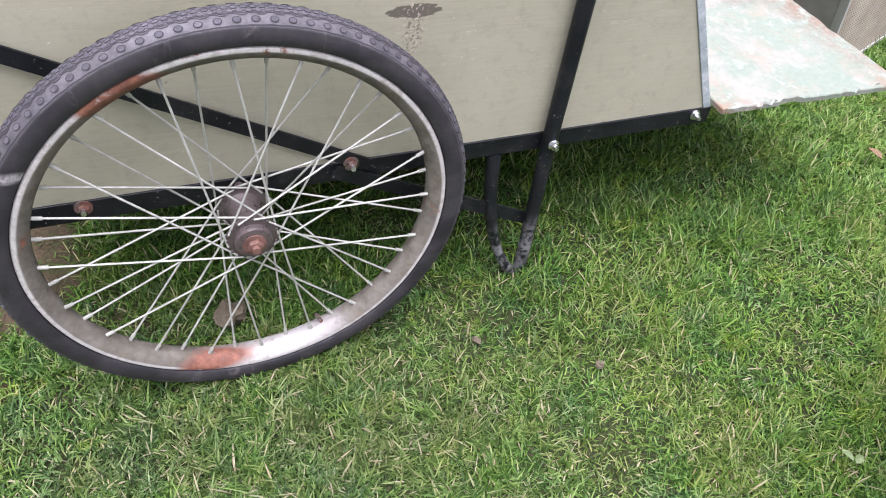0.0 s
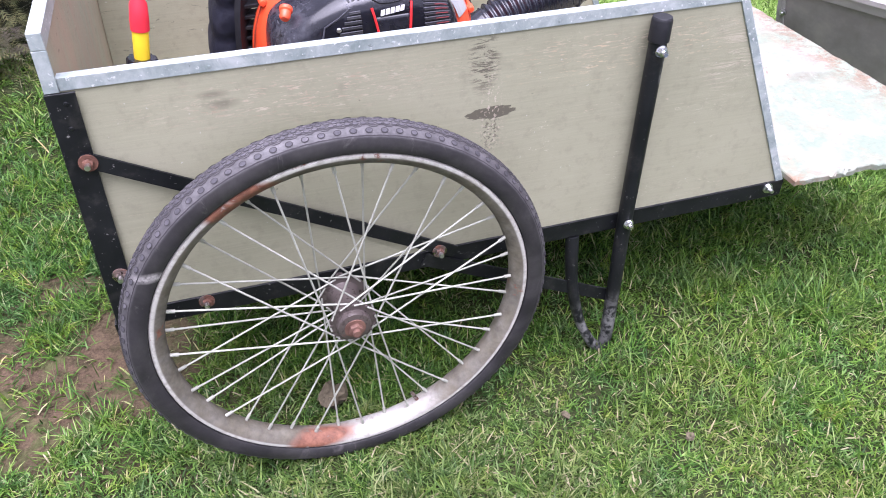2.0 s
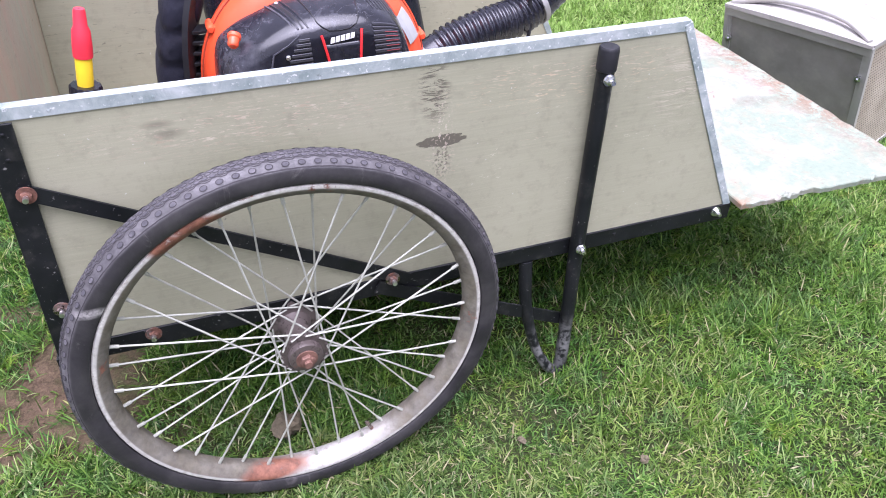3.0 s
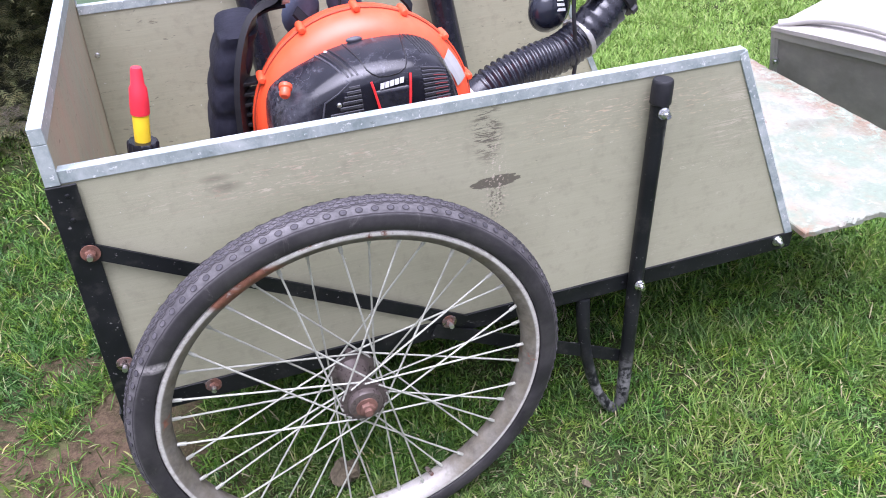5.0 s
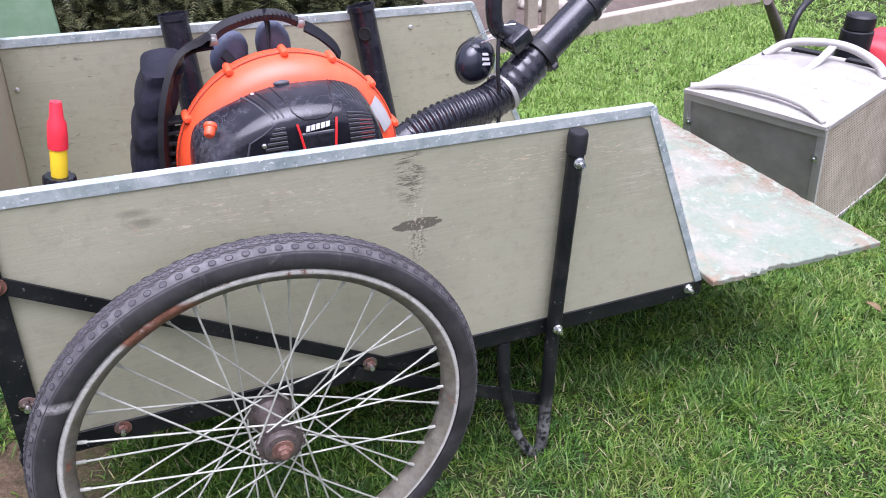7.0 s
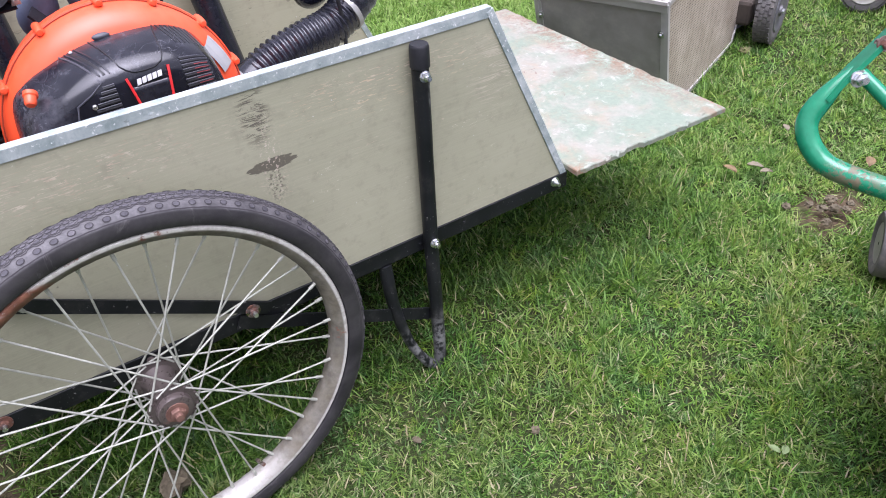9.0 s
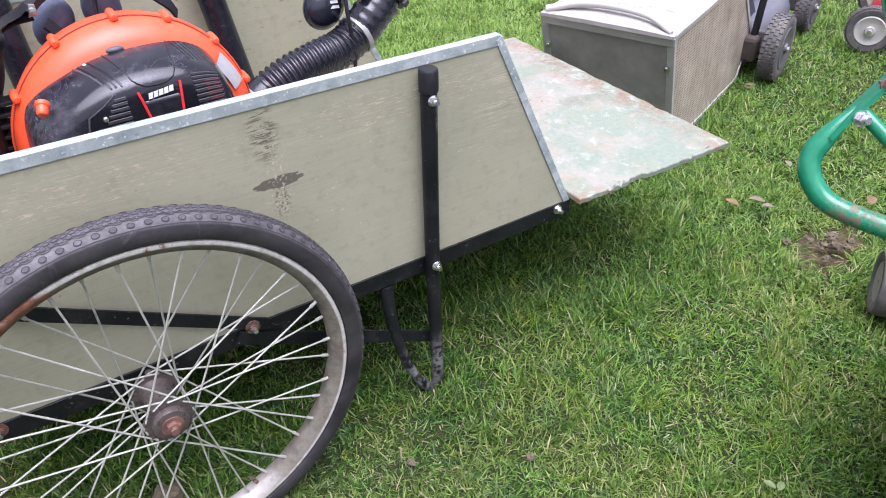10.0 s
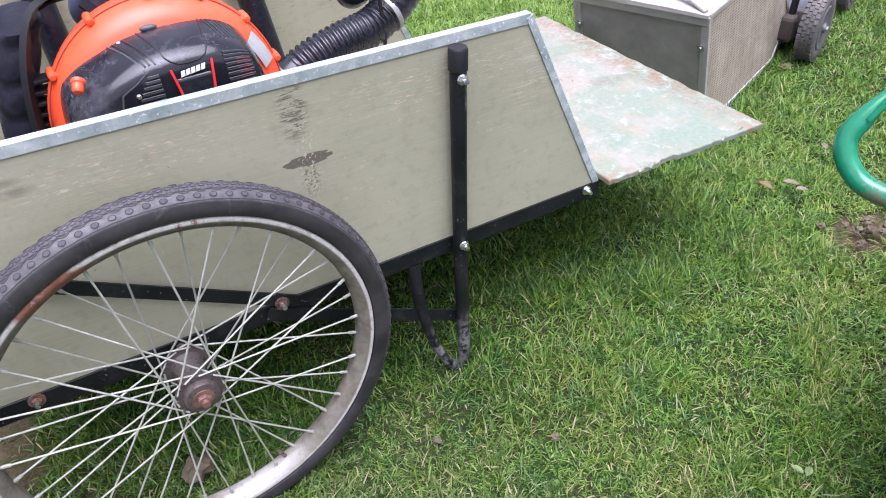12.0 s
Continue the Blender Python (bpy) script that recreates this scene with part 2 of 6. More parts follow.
def rim_mat():
    """Dull chrome with grime, its inside dark olive but brighter low down, rusted through in places."""
    g = Graph("worn_chrome_rim", 0.4, 0.8)
    fine, broad = g.noise(90, 6, 0.65), g.noise(13, 5, 0.65)
    clean = g.ramp(broad, (0.3, (0.46, 0.445, 0.405)), (0.7, (0.68, 0.66, 0.61)))
    grime = g.ramp(g.math("ADD", g.math("MULTIPLY", broad, 0.5), g.math("MULTIPLY", fine, 0.5)), (0.47, 0.0), (0.64, 0.8))
    base = g.mix(grime, clean, (0.20, 0.175, 0.135))
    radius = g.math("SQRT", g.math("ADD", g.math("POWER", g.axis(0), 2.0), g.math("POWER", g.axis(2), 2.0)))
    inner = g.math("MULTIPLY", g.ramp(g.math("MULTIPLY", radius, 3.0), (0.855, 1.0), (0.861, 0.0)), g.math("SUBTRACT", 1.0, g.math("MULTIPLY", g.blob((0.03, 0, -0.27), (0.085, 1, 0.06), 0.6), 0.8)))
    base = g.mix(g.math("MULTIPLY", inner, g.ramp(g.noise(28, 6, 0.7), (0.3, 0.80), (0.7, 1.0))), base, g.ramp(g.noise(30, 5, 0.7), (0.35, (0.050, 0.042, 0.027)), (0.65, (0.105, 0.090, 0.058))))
    rust_mask = g.ramp(g.noise(20, 6, 0.7), (0.64, 0.0), (0.69, 1.0))
    for place, size in (((-0.085, -0.012, -0.266), (0.072, 0.02, 0.020)), ((-0.110, -0.020, 0.262), (0.040, 0.03, 0.014)), ((-0.150, -0.020, 0.241), (0.030, 0.03, 0.016))):
        rust_mask = g.math("MAXIMUM", rust_mask, g.math("MULTIPLY", g.blob(place, size, 0.25), g.ramp(g.noise(45, 5, 0.7), (0.28, 0.0), (0.42, 1.0))))
    rust = g.ramp(fine, (0.3, (0.10, 0.038, 0.022)), (0.7, (0.25, 0.105, 0.062)))
    dull = g.math("MAXIMUM", g.math("MAXIMUM", rust_mask, inner), g.math("MULTIPLY", grime, 0.6))
    g.put("Metallic", g.math("MULTIPLY", g.math("SUBTRACT", 1.0, dull), 0.25))
    g.put("Roughness", g.math("ADD", 0.34, g.math("MULTIPLY", dull, 0.35)))
    g.bump(fine, 0.15, 0.0006)
    return g.done(g.mix(rust_mask, base, rust))


def grass_mat(name):
    """Blades from deep green to straw, yellower in patches."""
    g = Graph(name, 0.5, 0.0, 0.2)
    r = g.island()
    geo = g.nt.nodes.new("ShaderNodeNewGeometry").outputs["Position"]
    patch = g.noise(2.1, 4, 0.6, 0, geo)
    small = g.noise(8, 4, 0.65, 0, geo)
    green = g.ramp(r, (0.0, (0.010, 0.036, 0.004)), (0.35, (0.042, 0.112, 0.012)), (0.70, (0.100, 0.215, 0.026)), (0.90, (0.165, 0.290, 0.050)), (0.975, (0.270, 0.250, 0.125)), (1.0, (0.390, 0.340, 0.225)))
    dry = g.math("MULTIPLY", g.ramp(g.math("ADD", g.math("MULTIPLY", patch, 0.5), g.math("MULTIPLY", small, 0.5)), (0.47, 0.0), (0.62, 1.0)), 0.60)
    # lusher green by hedge and cart, with some of their shade in the colour
    lush_shade = g.math("MAXIMUM", g.math("MULTIPLY", g.blob((0.55, 0.02, 0), (0.75, 0.26, 1), 0.6), 0.30), g.math("MAXIMUM", g.blob((-0.80, 0.85, 0), (0.55, 0.75, 1), 0.4), g.math("MULTIPLY", g.blob((1.15, 0.08, 0), (0.45, 0.24, 1), 0.6), 0.12)))
    sere = g.math("MAXIMUM", g.blob((1.05, -0.36, 0), (0.55, 0.26, 1), 0.7), g.blob((0.52, -0.40, 0), (0.30, 0.22, 1), 0.7))
    dry = g.math("MULTIPLY", dry, g.math("SUBTRACT", 1.0, g.math("MULTIPLY", lush_shade, 0.85)))
    dry = g.math("ADD", dry, g.math("MULTIPLY", g.math("MULTIPLY", sere, g.ramp(small, (0.35, 0.1), (0.6, 1.0))), 0.28))
    green = g.mix(g.math("MULTIPLY", lush_shade, 0.9), green, g.ramp(r, (0.0, (0.011, 0.040, 0.004)), (0.55, (0.037, 0.098, 0.010)), (0.85, (0.077, 0.165, 0.020)), (0.95, (0.154, 0.220, 0.046)), (1.0, (0.310, 0.270, 0.160))))
    straw = g.ramp(r, (0.0, (0.062, 0.118, 0.011)), (0.55, (0.142, 0.208, 0.028)), (0.84, (0.240, 0.224, 0.080)), (1.0, (0.340, 0.275, 0.165)))
    # clumps of other grasses: blue green and broad, or yellow green and fine
    cool = g.math("MULTIPLY", g.ramp(g.noise(12, 4, 0.6, 0.3, geo), (0.50, 0.0), (0.60, 1.0)), 0.75)
    green = g.mix(cool, green, g.ramp(r, (0.0, (0.008, 0.032, 0.006)), (0.45, (0.034, 0.098, 0.022)), (0.80, (0.092, 0.190, 0.054)), (0.94, (0.170, 0.265, 0.105)), (1.0, (0.30, 0.28, 0.18))))
    warm = g.math("MULTIPLY", g.ramp(g.noise(15, 4, 0.6, 0.3, g.vec(place=(7, 3, 2), of=geo)), (0.55, 0.0), (0.64, 1.0)), 0.70)
    green = g.mix(warm, green, g.ramp(r, (0.0, (0.030, 0.072, 0.004)), (0.55, (0.118, 0.205, 0.013)), (0.88, (0.210, 0.285, 0.028)), (1.0, (0.340, 0.265, 0.090))))
    base = g.mix(g.math("MULTIPLY", dry, 0.85), green, straw)
    # greyer, straw-mixed grass in front of the cart; its colour also dims the foreground
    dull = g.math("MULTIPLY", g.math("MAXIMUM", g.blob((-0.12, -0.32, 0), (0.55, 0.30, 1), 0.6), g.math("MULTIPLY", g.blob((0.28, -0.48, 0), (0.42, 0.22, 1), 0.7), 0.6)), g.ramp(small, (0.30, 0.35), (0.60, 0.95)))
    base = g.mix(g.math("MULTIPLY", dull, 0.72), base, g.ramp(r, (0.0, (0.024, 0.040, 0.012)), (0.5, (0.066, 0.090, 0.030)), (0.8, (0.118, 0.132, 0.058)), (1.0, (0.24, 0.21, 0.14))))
    # the lawn farther off is fresher
    fresh = g.ramp(g.math("MULTIPLY", g.axis(1, geo), 0.25), (0.08, 0.0), (0.33, 0.75))
    fresh = g.math("MULTIPLY", fresh, g.ramp(g.math("MULTIPLY", g.axis(0, geo), 0.5), (0.0, 0.0), (0.2, 1.0)))
    fresh = g.math("MAXIMUM", fresh, g.math("MULTIPLY", g.blob((1.75, 0.12, 0), (0.75, 0.50, 1), 0.6), 0.22))
    base = g.mix(fresh, base, g.ramp(r, (0.0, (0.115, 0.218, 0.030)), (0.6, (0.205, 0.335, 0.064)), (1.0, (0.300, 0.390, 0.125))))
    leaf = g.nt.nodes.new("ShaderNodeBsdfTranslucent")
    g.plug(leaf.inputs["Color"], base)
    add = g.nt.nodes.new("ShaderNodeMixShader")
    add.inputs[0].default_value = 0.16
    end = g.nt.nodes["Material Output"]
    g.nt.links.new(g.out.outputs[0], add.inputs[1])
    g.nt.links.new(leaf.outputs[0], add.inputs[2])
    g.nt.links.new(add.outputs[0], end.inputs["Surface"])
    return g.done(base)


def ground_mat():
    """Thatch and soil between the blades, with bare patches of trodden earth."""
    g = Graph("lawn_soil", 0.95, 0, 0.1)
    fine = g.noise(160, 5, 0.7)
    mid = g.noise(22, 5, 0.65)
    # near-black thatch: the shade between the blades is put into its colour
    shaded_thatch = g.ramp(fine, (0.3, (0.010, 0.014, 0.005)), (0.55, (0.030, 0.038, 0.013)), (0.75, (0.085, 0.075, 0.04)))
    soil = g.ramp(mid, (0.3, (0.030, 0.020, 0.013)), (0.7, (0.094, 0.064, 0.043)))
    soil = g.mix(g.ramp(fine, (0.4, 0.0), (0.75, 0.6)), soil, (0.17, 0.125, 0.075))
    soil = g.mix(g.ramp(g.noise(7, 6, 0.7), (0.54, 0.0), (0.62, 0.7)), soil, (0.07, 0.085, 0.03))
    bare = g.blob((-0.60, 0.24, 0), (0.36, 0.25, 1), 0.6)
    for place, size in (((1.56, -0.18, 0), (0.16, 0.10, 1)), ((-0.60, 0.56, 0), (0.10, 0.08, 1))):
        bare = g.math("MAXIMUM", bare, g.blob(place, size, 0.6))
    bare = g.math("MULTIPLY", bare, g.ramp(mid, (0.25, 0.3), (0.5, 1.0)))
    g.bump(fine, 0.6, 0.006)
    return g.done(g.mix(bare, shaded_thatch, soil))


PLY_MARKED = plywood_mat("olive_plywood_stained", True, 0.95)
PLY = plywood_mat("olive_plywood", False, 0.3)
PLY_END = plywood_mat("bare_olive_plywood", False, 0.3, 0.75)
GATE = gate_mat()


def black_steel(name, scuffs=()):
    """Black paint with chips and dust, rubbed to grey metal at the places in scuffs."""
    g = Graph(name, 0.42, 0.0, 0.28)
    broad = g.noise(12, 5, 0.65)
    base = g.ramp(broad, (0.3, (0.0045, 0.0052, 0.0062)), (0.7, (0.011, 0.012, 0.013)))
    chips = g.ramp(g.noise(150, 4, 0.65), (0.665, 0.0), (0.69, 0.75))
    base = g.mix(chips, base, (0.22, 0.215, 0.20))
    dust = g.ramp(g.noise(22, 6, 0.72), (0.56, 0.0), (0.72, 0.25))
    base = g.mix(dust, base, (0.085, 0.08, 0.072))
    for place, size in scuffs:
        rub = g.math("MULTIPLY", g.blob(place, size, 0.6), g.ramp(g.noise(70, 6, 0.7), (0.44, 0.0), (0.56, 0.7)))
        base = g.mix(rub, base, (0.21, 0.21, 0.20))
    g.put("Roughness", g.ramp(broad, (0.3, 0.32), (0.7, 0.55)))
    g.bump(g.noise(90, 4, 0.6), 0.12, 0.001)
    return g.done(base)


def zinc_mat():
    """Galvanised sheet, clouded grey green, with white specks of oxide and knocked edges."""
    g = Graph("galvanised_steel", 0.45, 0.1)
    cloud, fine = g.noise(24, 8, 0.7, 0.4), g.noise(150, 4, 0.6)
    base = g.ramp(cloud, (0.34, (0.205, 0.252, 0.243)), (0.50, (0.312, 0.352, 0.342)), (0.66, (0.44, 0.47, 0.46)))
    base = g.mix(g.ramp(fine, (0.62, 0.0), (0.68, 0.8)), base, (0.68, 0.69, 0.68))
    base = g.mix(g.ramp(g.noise(60, 6, 0.7, 0.3, g.vec(place=(3, 5, 1))), (0.64, 0.0), (0.70, 0.7)), base, (0.13, 0.15, 0.145))
    g.put("Roughness", g.ramp(cloud, (0.3, 0.38), (0.7, 0.58)))
    g.bump(fine, 0.15, 0.001)
    return g.done(base)


STEEL_BLACK = black_steel("black_painted_steel")
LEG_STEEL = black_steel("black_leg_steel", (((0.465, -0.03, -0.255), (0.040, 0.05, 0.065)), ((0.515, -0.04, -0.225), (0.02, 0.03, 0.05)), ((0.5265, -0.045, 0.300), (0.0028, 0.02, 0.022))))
ZINC = zinc_mat()
BRIGHT = plain("zinc_plated_bolt", (0.72, 0.73, 0.74), 0.3, 1.0, 0.15, 80)
RUST_BOLT = rusty("rusty_bolt", (0.32, 0.27, 0.25), 0.44)
RUST_DARK = plain("rusty_axle_nut", (0.125, 0.066, 0.050), 0.6, 0.2, 0.45, 60, 0.3, (0.24, 0.125, 0.085), 0.6)
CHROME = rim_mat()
SPOKE = plain("dull_galvanised_spoke", (0.36, 0.365, 0.31), 0.5, 0.2, 0.3, 90)
HUB = rusty("greasy_hub", (0.105, 0.085, 0.078), 0.60, 0.3, 0.42)
RUBBER = tyre_mat()
TREAD = plain("dusty_tread_rubber", (0.066, 0.063, 0.069), 0.8, 0, 0.5, 60, 0.4, (0.20, 0.185, 0.185), 0.5)
GROOVE = plain("tread_groove_rubber", (0.042, 0.039, 0.041), 0.8, 0, 0.3, 90, 0.2)
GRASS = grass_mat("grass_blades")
SOIL = ground_mat()


def cover_mat():
    """Glossy black plastic with rubbed grey scuffs, fine scratches and dust."""
    g = Graph("scuffed_glossy_black", 0.2, 0.0, 0.42)
    fine, broad = g.noise(70, 6, 0.7), g.noise(11, 5, 0.65, 0.5)
    base = g.ramp(broad, (0.35, (0.0055, 0.0058, 0.0095)), (0.7, (0.012, 0.0125, 0.019)))
    rub = g.math("MULTIPLY", g.ramp(broad, (0.52, 0.0), (0.66, 1.0)), g.ramp(fine, (0.40, 0.0), (0.66, 0.45)))
    for place, size in (((-0.135, -0.09, 0.27), (0.035, 0.06, 0.05)), ((0.01, -0.06, 0.375), (0.06, 0.05, 0.02))):
        rub = g.math("MAXIMUM", rub, g.math("MULTIPLY", g.blob(place, size, 0.8), g.ramp(fine, (0.36, 0.0), (0.66, 0.50))))
    base = g.mix(rub, base, (0.15, 0.15, 0.17))
    hair = g.ramp(g.noise(1, 2, 0.5, 2.5, g.vec((14, 14, 50), turn=(20, 35, 0))), (0.495, 0.0), (0.499, 0.5), (0.503, 0.5), (0.507, 0.0))
    base = g.mix(g.math("MULTIPLY", hair, g.ramp(g.noise(9, 3), (0.5, 0.0), (0.6, 1.0))), base, (0.20, 0.20, 0.21))
    g.put("Roughness", g.math("ADD", g.ramp(broad, (0.3, 0.13), (0.7, 0.24)), g.math("MULTIPLY", rub, 0.4)))
    g.bump(g.noise(26, 3, 0.5), 0.06, 0.003)
    return g.done(base)


COVER = cover_mat()
ORANGE = plain("orange_plastic", (0.74, 0.078, 0.022), 0.42, 0, 0.08, 30, 0.05, (0.55, 0.3, 0.2), 0.15)
BLACK_PLASTIC = plain("black_plastic", (0.011, 0.0115, 0.017), 0.22, 0, 0.3, 60, 0.05, (0.10, 0.10, 0.12), 0.14)
BLACK_MATT = plain("matt_black_plastic", (0.009, 0.009, 0.011), 0.48, 0, 0.3, 60, 0.1, (0.10, 0.10, 0.105), 0.12)
for dull, amount in ((RUBBER, 0.34), (TREAD, 0.2), (GROOVE, 0.1), (BLACK_MATT, 0.35)):
    dull.node_tree.nodes["Principled BSDF"].inputs["Specular IOR Level"].default_value = amount


# ---- mesh tools ----
def part(name, bm, material, parent=None, label="", smooth=0.0):
    """Links a bmesh as one mesh object under a thing or a part. smooth: degrees under which edges are shaded smooth."""
    me = bpy.data.meshes.new(name)
    bmesh.ops.recalc_face_normals(bm, faces=bm.faces)
    if smooth:
        limit = radians(smooth)
        for f in bm.faces:
            f.smooth = True
        for e in bm.edges:
            e.smooth = len(e.link_faces) == 2 and e.calc_face_angle(0) < limit
    bm.to_mesh(me)
    bm.free()
    me.materials.append(material)
    ob = new(name, me)
    ob.parent = parent
    return tagged(ob, label) if label else ob


def thing(name, label, category, m=None, group="", kind=""):
    """An empty at the base of a thing made of parts."""
    ob = tagged(new(name), label, category, group, kind)
    if m is not None:
        ob.matrix_world = m
    ob.empty_display_size = 0.05
    return ob


def bm_new():
    return bmesh.new()


def box(bm, lo, hi, bevel=0.0, m=None):
    vs = [bm.verts.new((x, y, z)) for x in (lo[0], hi[0]) for y in (lo[1], hi[1]) for z in (lo[2], hi[2])]
    fs = [bm.faces.new([vs[i] for i in q]) for q in ((0, 1, 3, 2), (4, 6, 7, 5), (0, 4, 5, 1), (2, 3, 7, 6), (0, 2, 6, 4), (1, 5, 7, 3))]
    if m is not None:
        bmesh.ops.transform(bm, matrix=m, verts=vs)
    if bevel:
        es = list({e for f in fs for e in f.edges})
        bmesh.ops.bevel(bm, geom=es, offset=bevel, segments=2, affect="EDGES", profile=0.5)
    return bm


def prism(bm, pts, y0, y1, bevel=0.0):
    """A polygon in x and z, drawn out along y."""
    a = [bm.verts.new((x, y0, z)) for x, z in pts]
    b = [bm.verts.new((x, y1, z)) for x, z in pts]
    n = len(pts)
    fs = [bm.faces.new(a), bm.faces.new(b[::-1])] + [bm.faces.new((a[i], b[i], b[(i + 1) % n], a[(i + 1) % n])) for i in range(n)]
    if bevel:
        es = list({e for f in fs[:2] for e in f.edges})
        bmesh.ops.bevel(bm, geom=es, offset=bevel, segments=2, affect="EDGES", profile=0.5)
    return bm


def rings(bm, loops, closed=False, caps=True):
    """Skins loops of equal length."""
    vs = [[bm.verts.new(p) for p in loop] for loop in loops]
    n = len(vs[0])
    for i in range(len(vs) - (0 if closed else 1)):
        a, b = vs[i], vs[(i + 1) % len(vs)]
        for j in range(n):
            bm.faces.new((a[j], a[(j + 1) % n], b[(j + 1) % n], b[j]))
    if caps and not closed:
        bm.faces.new(vs[0][::-1])
        bm.faces.new(vs[-1])
    return bm


def smooth_path(pts, steps=6):
    """A Catmull-Rom curve through points."""
    p = [Vector(q) for q in pts]
    p = [2 * p[0] - p[1]] + p + [2 * p[-1] - p[-2]]
    out = []
    for i in range(1, len(p) - 2):
        for k in range(steps):
            t = k / steps
            a, b, c, d = p[i - 1], p[i], p[i + 1], p[i + 2]
            out.append(0.5 * (2 * b + (c - a) * t + (2 * a - 5 * b + 4 * c - d) * t * t + (3 * b - a - 3 * c + d) * t ** 3))
    return out + [p[-2]]


def sweep(bm, pts, r, seg=12, caps=True, flat=None):
    """A tube along points; r is a number or a function of the share of the way; flat: (width, thickness) of a strap instead, its width along flat[2]."""
    p = [Vector(q) for q in pts]
    n = len(p)
    tang = [(p[min(i + 1, n - 1)] - p[max(i - 1, 0)]).normalized() for i in range(n)]
    side = tang[0].orthogonal().normalized() if flat is None else Vector(flat[2])
    loops = []
    for i in range(n):
        side = (side - tang[i] * side.dot(tang[i])).normalized()
        up = tang[i].cross(side)
        if flat is not None:
            w, h = flat[0] / 2, flat[1] / 2
            loops.append([p[i] + side * a * w + up * b * h for a, b in ((-1, -1), (1, -1), (1, 1), (-1, 1))])
            side = Vector(flat[2])
        else:
            rr = r(i / (n - 1)) if callable(r) else r
            loops.append([p[i] + (side * math.cos(a) + up * math.sin(a)) * rr for a in (2 * math.pi * k / seg for k in range(seg))])
    return rings(bm, loops, False, caps)


def rod(bm, a, b, r, seg=12, r2=None):
    return sweep(bm, [a, b], (lambda s: r + ((r2 if r2 is not None else r) - r) * s), seg)


def lathe(bm, profile, seg=48, m=None, closed=False, caps=False):
    """Turns (radius, along) pairs about the y axis."""
    loops = [[Vector((rr * math.cos(a), h, rr * math.sin(a))) for a in (2 * math.pi * k / seg for k in range(seg))] for rr, h in profile]
    before = set(bm.verts)
    rings(bm, loops, closed, caps)
    if m is not None:
        bmesh.ops.transform(bm, matrix=m, verts=[v for v in bm.verts if v not in before])
    return bm


def ball(bm, place, size, u=16, v=10, m=None):
    """An ellipsoid."""
    loops = []
    for i in range(1, v):
        th = math.pi * i / v
        loops.append([Vector((math.sin(th) * math.cos(2 * math.pi * k / u) * size[0], math.sin(th) * math.sin(2 * math.pi * k / u) * size[1], math.cos(th) * size[2])) for k in range(u)])
    before = set(bm.verts)
    rings(bm, loops)
    new_vs = [v_ for v_ in bm.verts if v_ not in before]
    if m is not None:
        bmesh.ops.transform(bm, matrix=m, verts=new_vs)
    bmesh.ops.translate(bm, vec=place, verts=new_vs)
    return bm


def facing(place, along):
    """A pose at place whose y axis points along."""
    return Matrix.Translation(place) @ Vector(along).to_track_quat("Y", "Z").to_matrix().to_4x4()


# ---- ground ----
def ground():
    bm = bm_new()
    xs = [-60, -20, -6, -3] + [-1.6 + 0.2 * i for i in range(36)] + [7, 10, 20, 60]
    ys = [-60, -20, -6, -3] + [-1.6 + 0.2 * i for i in range(26)] + [5, 8, 20, 60]
    grid = [[bm.verts.new((x, y, 0.012 * (noise.noise(Vector((x * 0.9, y * 0.9, 0))) - 0.2) - 0.006)) for x in xs] for y in ys]
    for a, b in zip(grid, grid[1:]):
        for i in range(len(xs) - 1):
            bm.faces.new((a[i], a[i + 1], b[i + 1], b[i]))
    ob = part("ground", bm, SOIL, None, "short mown lawn soil with a trodden bare patch", 60)
    return tagged(ob, "", "ground", "", "structure")


ground()


# ---- garden cart ----
CART = thing("garden_cart", "olive plywood garden cart on spoked wheels, its gate let down", "garden cart", pose(0, 0, 0.3255, 0, 1.5, 0))


def bolt(place, material, label="", r=0.0075, out=0.016, washer=0.012):
    """A nut on a washer and the stub of its bolt, pointing to -y."""
    bm = bm_new()
    x, y, z = place
    lathe(bm, [(0.001, 0), (washer, 0), (washer, -0.002), (0.001, -0.002)], 20)
    hexa = [(r * math.cos(math.pi / 3 * k + 0.3), r * math.sin(math.pi / 3 * k + 0.3)) for k in range(6)]
    prism(bm, hexa, -0.008, -0.002, 0.0007)
    bmesh.ops.translate(bm, vec=place, verts=bm.verts)
    head = part("bolt", bm, material, CART, label, 35)
    stub = bm_new()
    rod(stub, (x, y - 0.0075, z), (x, y - out, z), r * 0.52, 10)
    part("thread", stub, BRIGHT, head, "bright bolt end")
    return head


def skew(bm):
    """The end board stands a little askew: its far end lies farther out."""
    for v in bm.verts:
        v.co.x -= 0.034 * max(0.0, v.co.y) / 0.75


